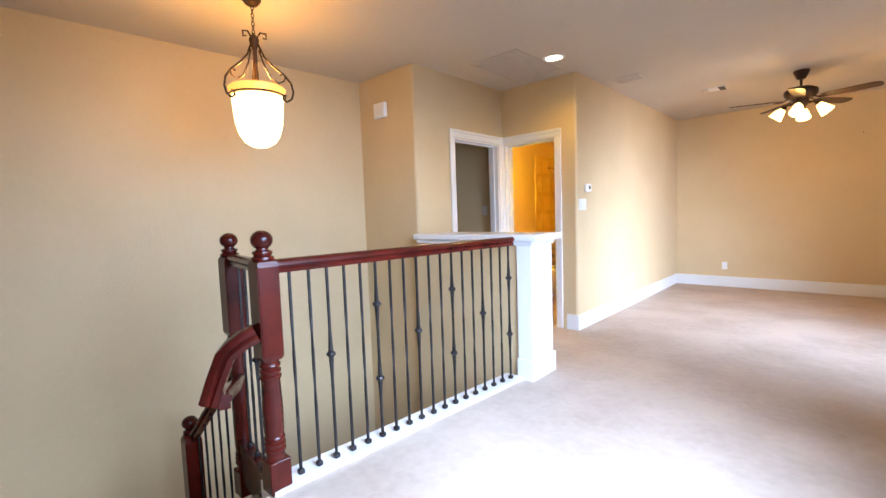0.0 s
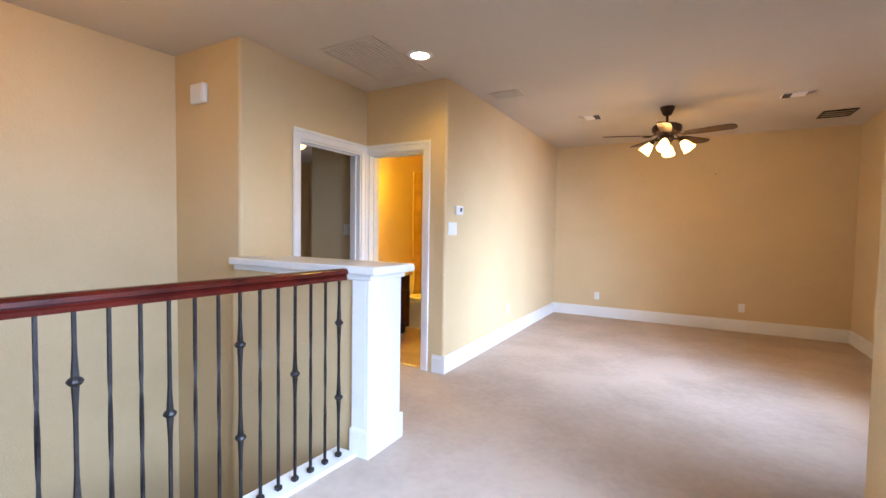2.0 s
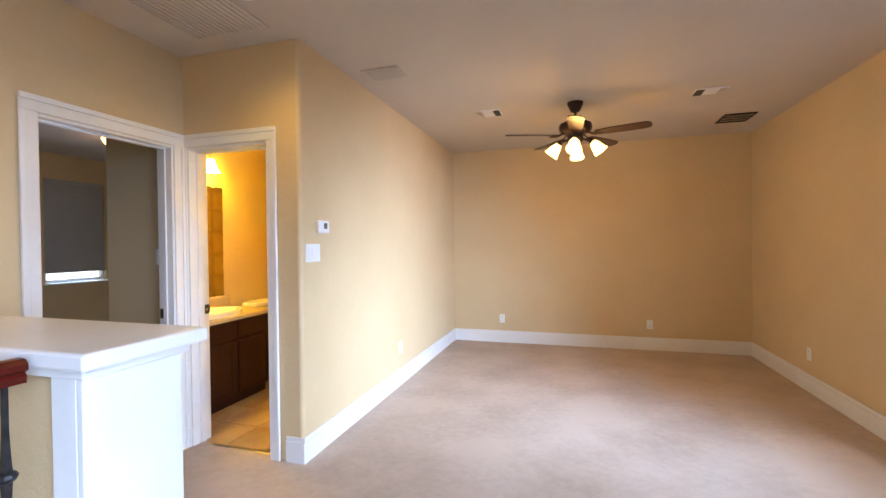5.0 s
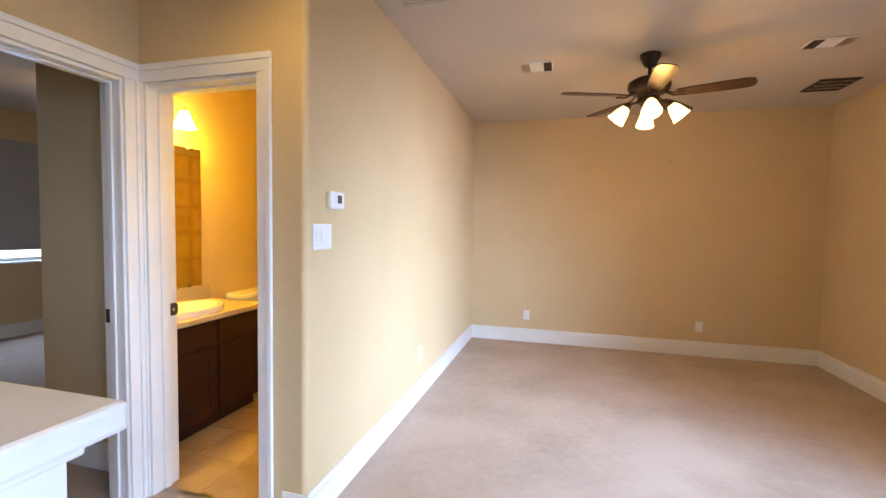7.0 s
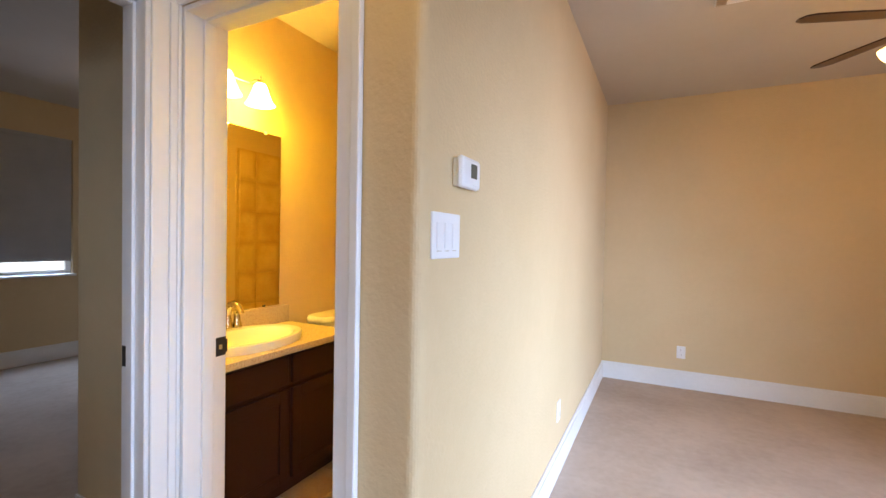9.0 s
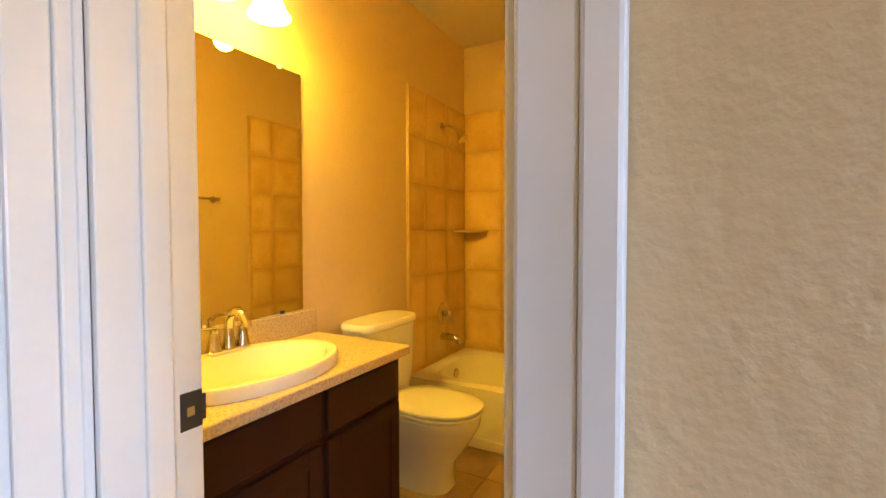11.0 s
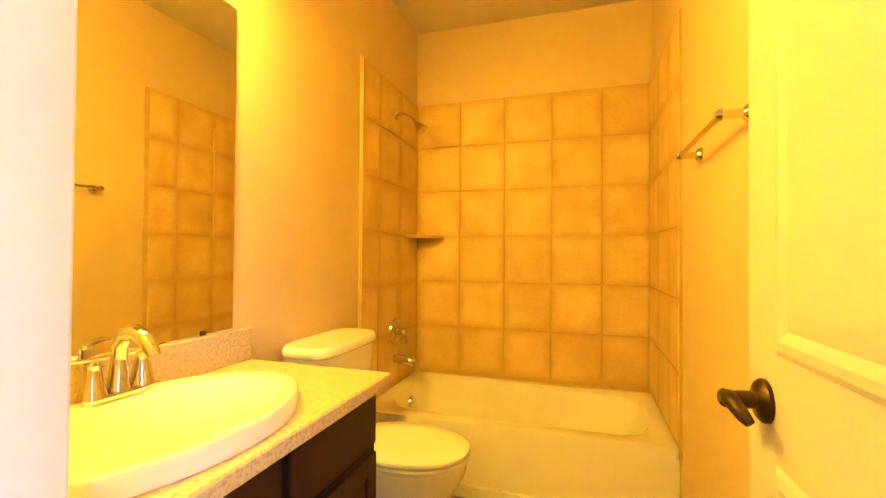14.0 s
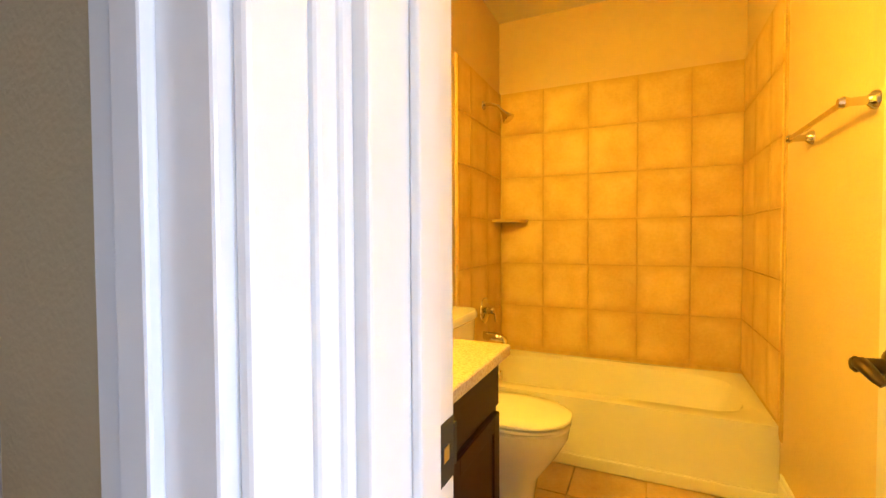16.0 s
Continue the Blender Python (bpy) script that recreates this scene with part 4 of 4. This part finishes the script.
part("lid", bm_loft([oval(0.445, 0, 0.409, 0.252, 0.181, 2.2), oval(0.445, 0, 0.413, 0.260, 0.189, 2.2), oval(0.445, 0, 0.422, 0.259, 0.188, 2.2), oval(0.445, 0, 0.430, 0.245, 0.175, 2.2), oval(0.445, 0, 0.434, 0.17, 0.12, 2.1)], cap_first=True), M_PORC, wc, smooth=True)
for y in (-0.07, 0.07):
    part("seat_hinge", bm_lathe([(0.014, 0.40), (0.014, 0.432), (0.008, 0.436)], 12, (0.205, y, 0)), M_PORC, wc)

tub = thing("bathtub", "white acrylic alcove bathtub with plain apron", "bathtub", at=(-2.965, 6.70, F))
TX, TW, TZ = 0.752, 0.402, 0.352
rim = [oval(0, 0, TZ - 0.05, TX, TW, 60, 64), oval(0, 0, TZ, TX, TW, 60, 64), oval(0, 0.012, TZ + 0.004, TX - 0.06, TW - 0.07, 9, 64), oval(0, 0.012, TZ - 0.012, TX - 0.085, TW - 0.092, 5, 64), oval(-0.01, 0.012, TZ - 0.12, TX - 0.12, TW - 0.11, 4, 64), oval(-0.03, 0.012, 0.09, TX - 0.20, TW - 0.15, 3.5, 64), oval(-0.04, 0.012, 0.07, TX - 0.30, TW - 0.24, 3, 64)]
part("basin", bm_loft(rim), M_TUB, tub, smooth=True)
part("apron", bm_box(-TX, TX, -TW, -TW + 0.03, 0.06, TZ - 0.04, 0.004), M_TUB, tub)
part("apron_foot", bm_box(-TX, TX, -TW - 0.012, -TW + 0.03, 0, 0.062, 0.006), M_TUB, tub, "stepped foot of the apron")
part("overflow_plate", bm_lathe([(0.036, 0.0), (0.034, 0.010), (0.012, 0.014)], 18, (-TX + 0.118, 0.03, TZ - 0.085), "x"), M_CHROME, tub, "chrome overflow plate", True)
tagged(part("tub_spout", bm_tube([(-3.71, 6.72, 0.555), (-3.64, 6.72, 0.555), (-3.585, 6.72, 0.548), (-3.565, 6.72, 0.535), (-3.563, 6.72, 0.515)], [0.027, 0.027, 0.025, 0.022, 0.020], 14), M_CHROME, smooth=True), "chrome tub spout on the tiled wall", "tub spout")
sv = thing("shower_valve", "round chrome shower valve with lever", "shower valve", at=(-3.708, 6.735, 0.72))
part("escutcheon", bm_lathe([(0.085, 0), (0.083, 0.008), (0.05, 0.016), (0.03, 0.02)], 28, axis="x"), M_CHROME, sv, smooth=True)
part("valve_stem", bm_lathe([(0.024, 0.015), (0.020, 0.05), (0.024, 0.055), (0.018, 0.066)], 16, axis="x"), M_CHROME, sv, smooth=True)
part("lever", bm_tube([(0.055, 0, 0), (0.066, 0.02, -0.03), (0.070, 0.03, -0.075)], [0.009, 0.008, 0.006], 8), M_CHROME, sv, smooth=True)
sh = thing("wall_shower", "chrome shower head on a bent wall arm", "shower", at=(-3.708, 6.72, 2.06))
part("flange", bm_lathe([(0.032, 0), (0.028, 0.010), (0.012, 0.016)], 18, axis="x"), M_CHROME, sh, smooth=True)
part("arm", bm_tube([(0, 0, 0), (0.05, 0, 0.004), (0.10, 0, -0.015), (0.13, 0, -0.05)], 0.010, 10), M_CHROME, sh, smooth=True)
bm = bm_lathe([(0.014, 0), (0.018, 0.02), (0.034, 0.055), (0.042, 0.07), (0.038, 0.074), (0.001, 0.072)], 20)
bmesh.ops.transform(bm, matrix=Matrix.Translation((0.13, 0, -0.05)) @ Vector((0.6, 0, -0.8)).to_track_quat("Z", "Y").to_matrix().to_4x4(), verts=bm.verts)
part("head", bm, M_CHROME, sh, smooth=True)

bm = bmesh.new()
curve = [(0, 0)] + [(0.20 * math.cos(a), -0.20 * math.sin(a)) for a in [math.pi / 2 * k / 8 for k in range(9)]]
bm_loft([[(-3.706 + x, 7.096 + y, z) for x, y in curve] for z in (1.308, 1.326)], bm, cap_first=True)
tagged(part("corner_shelf", bm, M_TILE), "quarter-round tile soap shelf in the tub corner", "shelf")

tb = thing("towel_bar", "chrome towel bar on the bathroom wall", "towel bar", at=(-2.21, 5.73, 1.55))
part("bar", bm_tube([(-0.068, -0.235, 0), (-0.068, 0.235, 0)], 0.0085, 10), M_CHROME, tb, smooth=True)
for y in (-0.235, 0.235):
    part("bracket", bm_lathe([(0.026, 0), (0.024, -0.010), (0.012, -0.022), (0.011, -0.055), (0.016, -0.068), (0.011, -0.080)], 16, (0, y, 0), "x"), M_CHROME, tb, smooth=True)
solid("wall_bath_right", [(-2.212, -2.208, YD + DW, 6.28, F, H)], M_WALL, "tan painted bathroom side wall", "wall")

# ---- tiles ----


def tile_mesh(name, w, h, t=0.008):
    """A tile in the xz plane, its face turned to -y, standing on its lower edge."""
    bm = bm_box(0, w, 0, t, 0, h)
    face = [f for f in bm.faces if f.normal.y < -0.5]
    bmesh.ops.inset_region(bm, faces=face, thickness=0.003, depth=0.0)
    for v in bm.verts:
        if v.co.y < 1e-5 and (v.co.x < 1e-5 or v.co.x > w - 1e-5 or v.co.z < 1e-5 or v.co.z > h - 1e-5):
            v.co.y = 0.0025
    me = bpy.data.meshes.new(name)
    bm.to_mesh(me)
    bm.free()
    me.materials.append(M_TILE)
    return me


def tiled(root_name, spans, rows, place, turn, label):
    """Tiles over spans of width and rows of height, children of one piece of the setting."""
    root = thing(root_name, label, "wall tiles", kind="structure")
    cache = {}
    for u0, u1 in spans:
        for z0, z1 in rows:
            key = (round(u1 - u0, 4), round(z1 - z0, 4))
            if key not in cache:
                cache[key] = tile_mesh("tile", key[0] - 0.004, key[1] - 0.004)
            ob = new("tile", cache[key])
            ob.parent = root
            j = random.uniform(-0.0006, 0.0006)
            ob.matrix_local = place(u0 + 0.002, z0 + 0.002, j) @ Matrix.Rotation(turn, 4, "Z")
    return root


rows = [(2.237 - 0.305 * (k + 1), 2.237 - 0.305 * k) for k in range(6)]
cols = [(-3.698 + 0.302 * k, min(-3.698 + 0.302 * (k + 1), -2.222)) for k in range(5)]
solid("grout_back", [(-3.712, -2.21, 7.100, 7.110, 0.33, 2.239)], M_GROUT, "grout bed of the tub wall", "grout")
solid("grout_left", [(-3.72, -3.712, 6.29, 7.11, 0.33, 2.239)], M_GROUT, "grout bed of the tub side wall", "grout")
solid("grout_right", [(-2.218, -2.210, 6.26, 7.100, 0.33, 2.239)], M_GROUT, "grout bed of the tub side wall", "grout")
tiled("wall_tiles_back", cols, rows, lambda u, z, j: Matrix.Translation((u, 7.0935 + j, z)), 0, "mottled tan ceramic wall tiles above the tub")
side = [(7.095 - 0.305, 7.095), (7.095 - 0.61, 7.095 - 0.305), (6.29, 7.095 - 0.61)]
tiled("wall_tiles_left", side, rows, lambda u, z, j: Matrix.Translation((-3.7055 + j, u, z)), math.pi / 2, "mottled tan ceramic tiles beside the shower")
tiled("wall_tiles_right", [(-b, -a) for a, b in side], rows, lambda u, z, j: Matrix.Translation((-2.2245 + j, -u, z)), -math.pi / 2, "mottled tan ceramic tiles at the tub foot")
tagged(part("tile_edge_trim", bm_box(-3.72, -3.711, 6.284, 6.29, F + 0.35, 2.243, 0.002), M_STONE), "thin pale edge trim beside the tiles", "trim", kind="structure")

ft = thing("floor_tiles", "mottled tan ceramic bathroom floor tiles", "floor tiles", kind="structure")
fm = tile_mesh("tile", 0.326, 0.326)
fm.materials.clear()
fm.materials.append(M_FTILE)
for i in range(5):
    for k in range(6):
        x, y = -3.72 + 0.33 * i, 4.377 + 0.33 * k
        if x > -2.25:
            continue
        ob = new("tile", fm)
        ob.parent = ft
        ob.matrix_local = Matrix.Translation((x, y, F - 0.004 + random.uniform(-0.0005, 0.0005))) @ Matrix.Rotation(-math.pi / 2, 4, "X") @ Matrix.Scale(0.94 if i == 4 else 1, 4, (1, 0, 0)) @ Matrix.Translation((0, 0, 0))
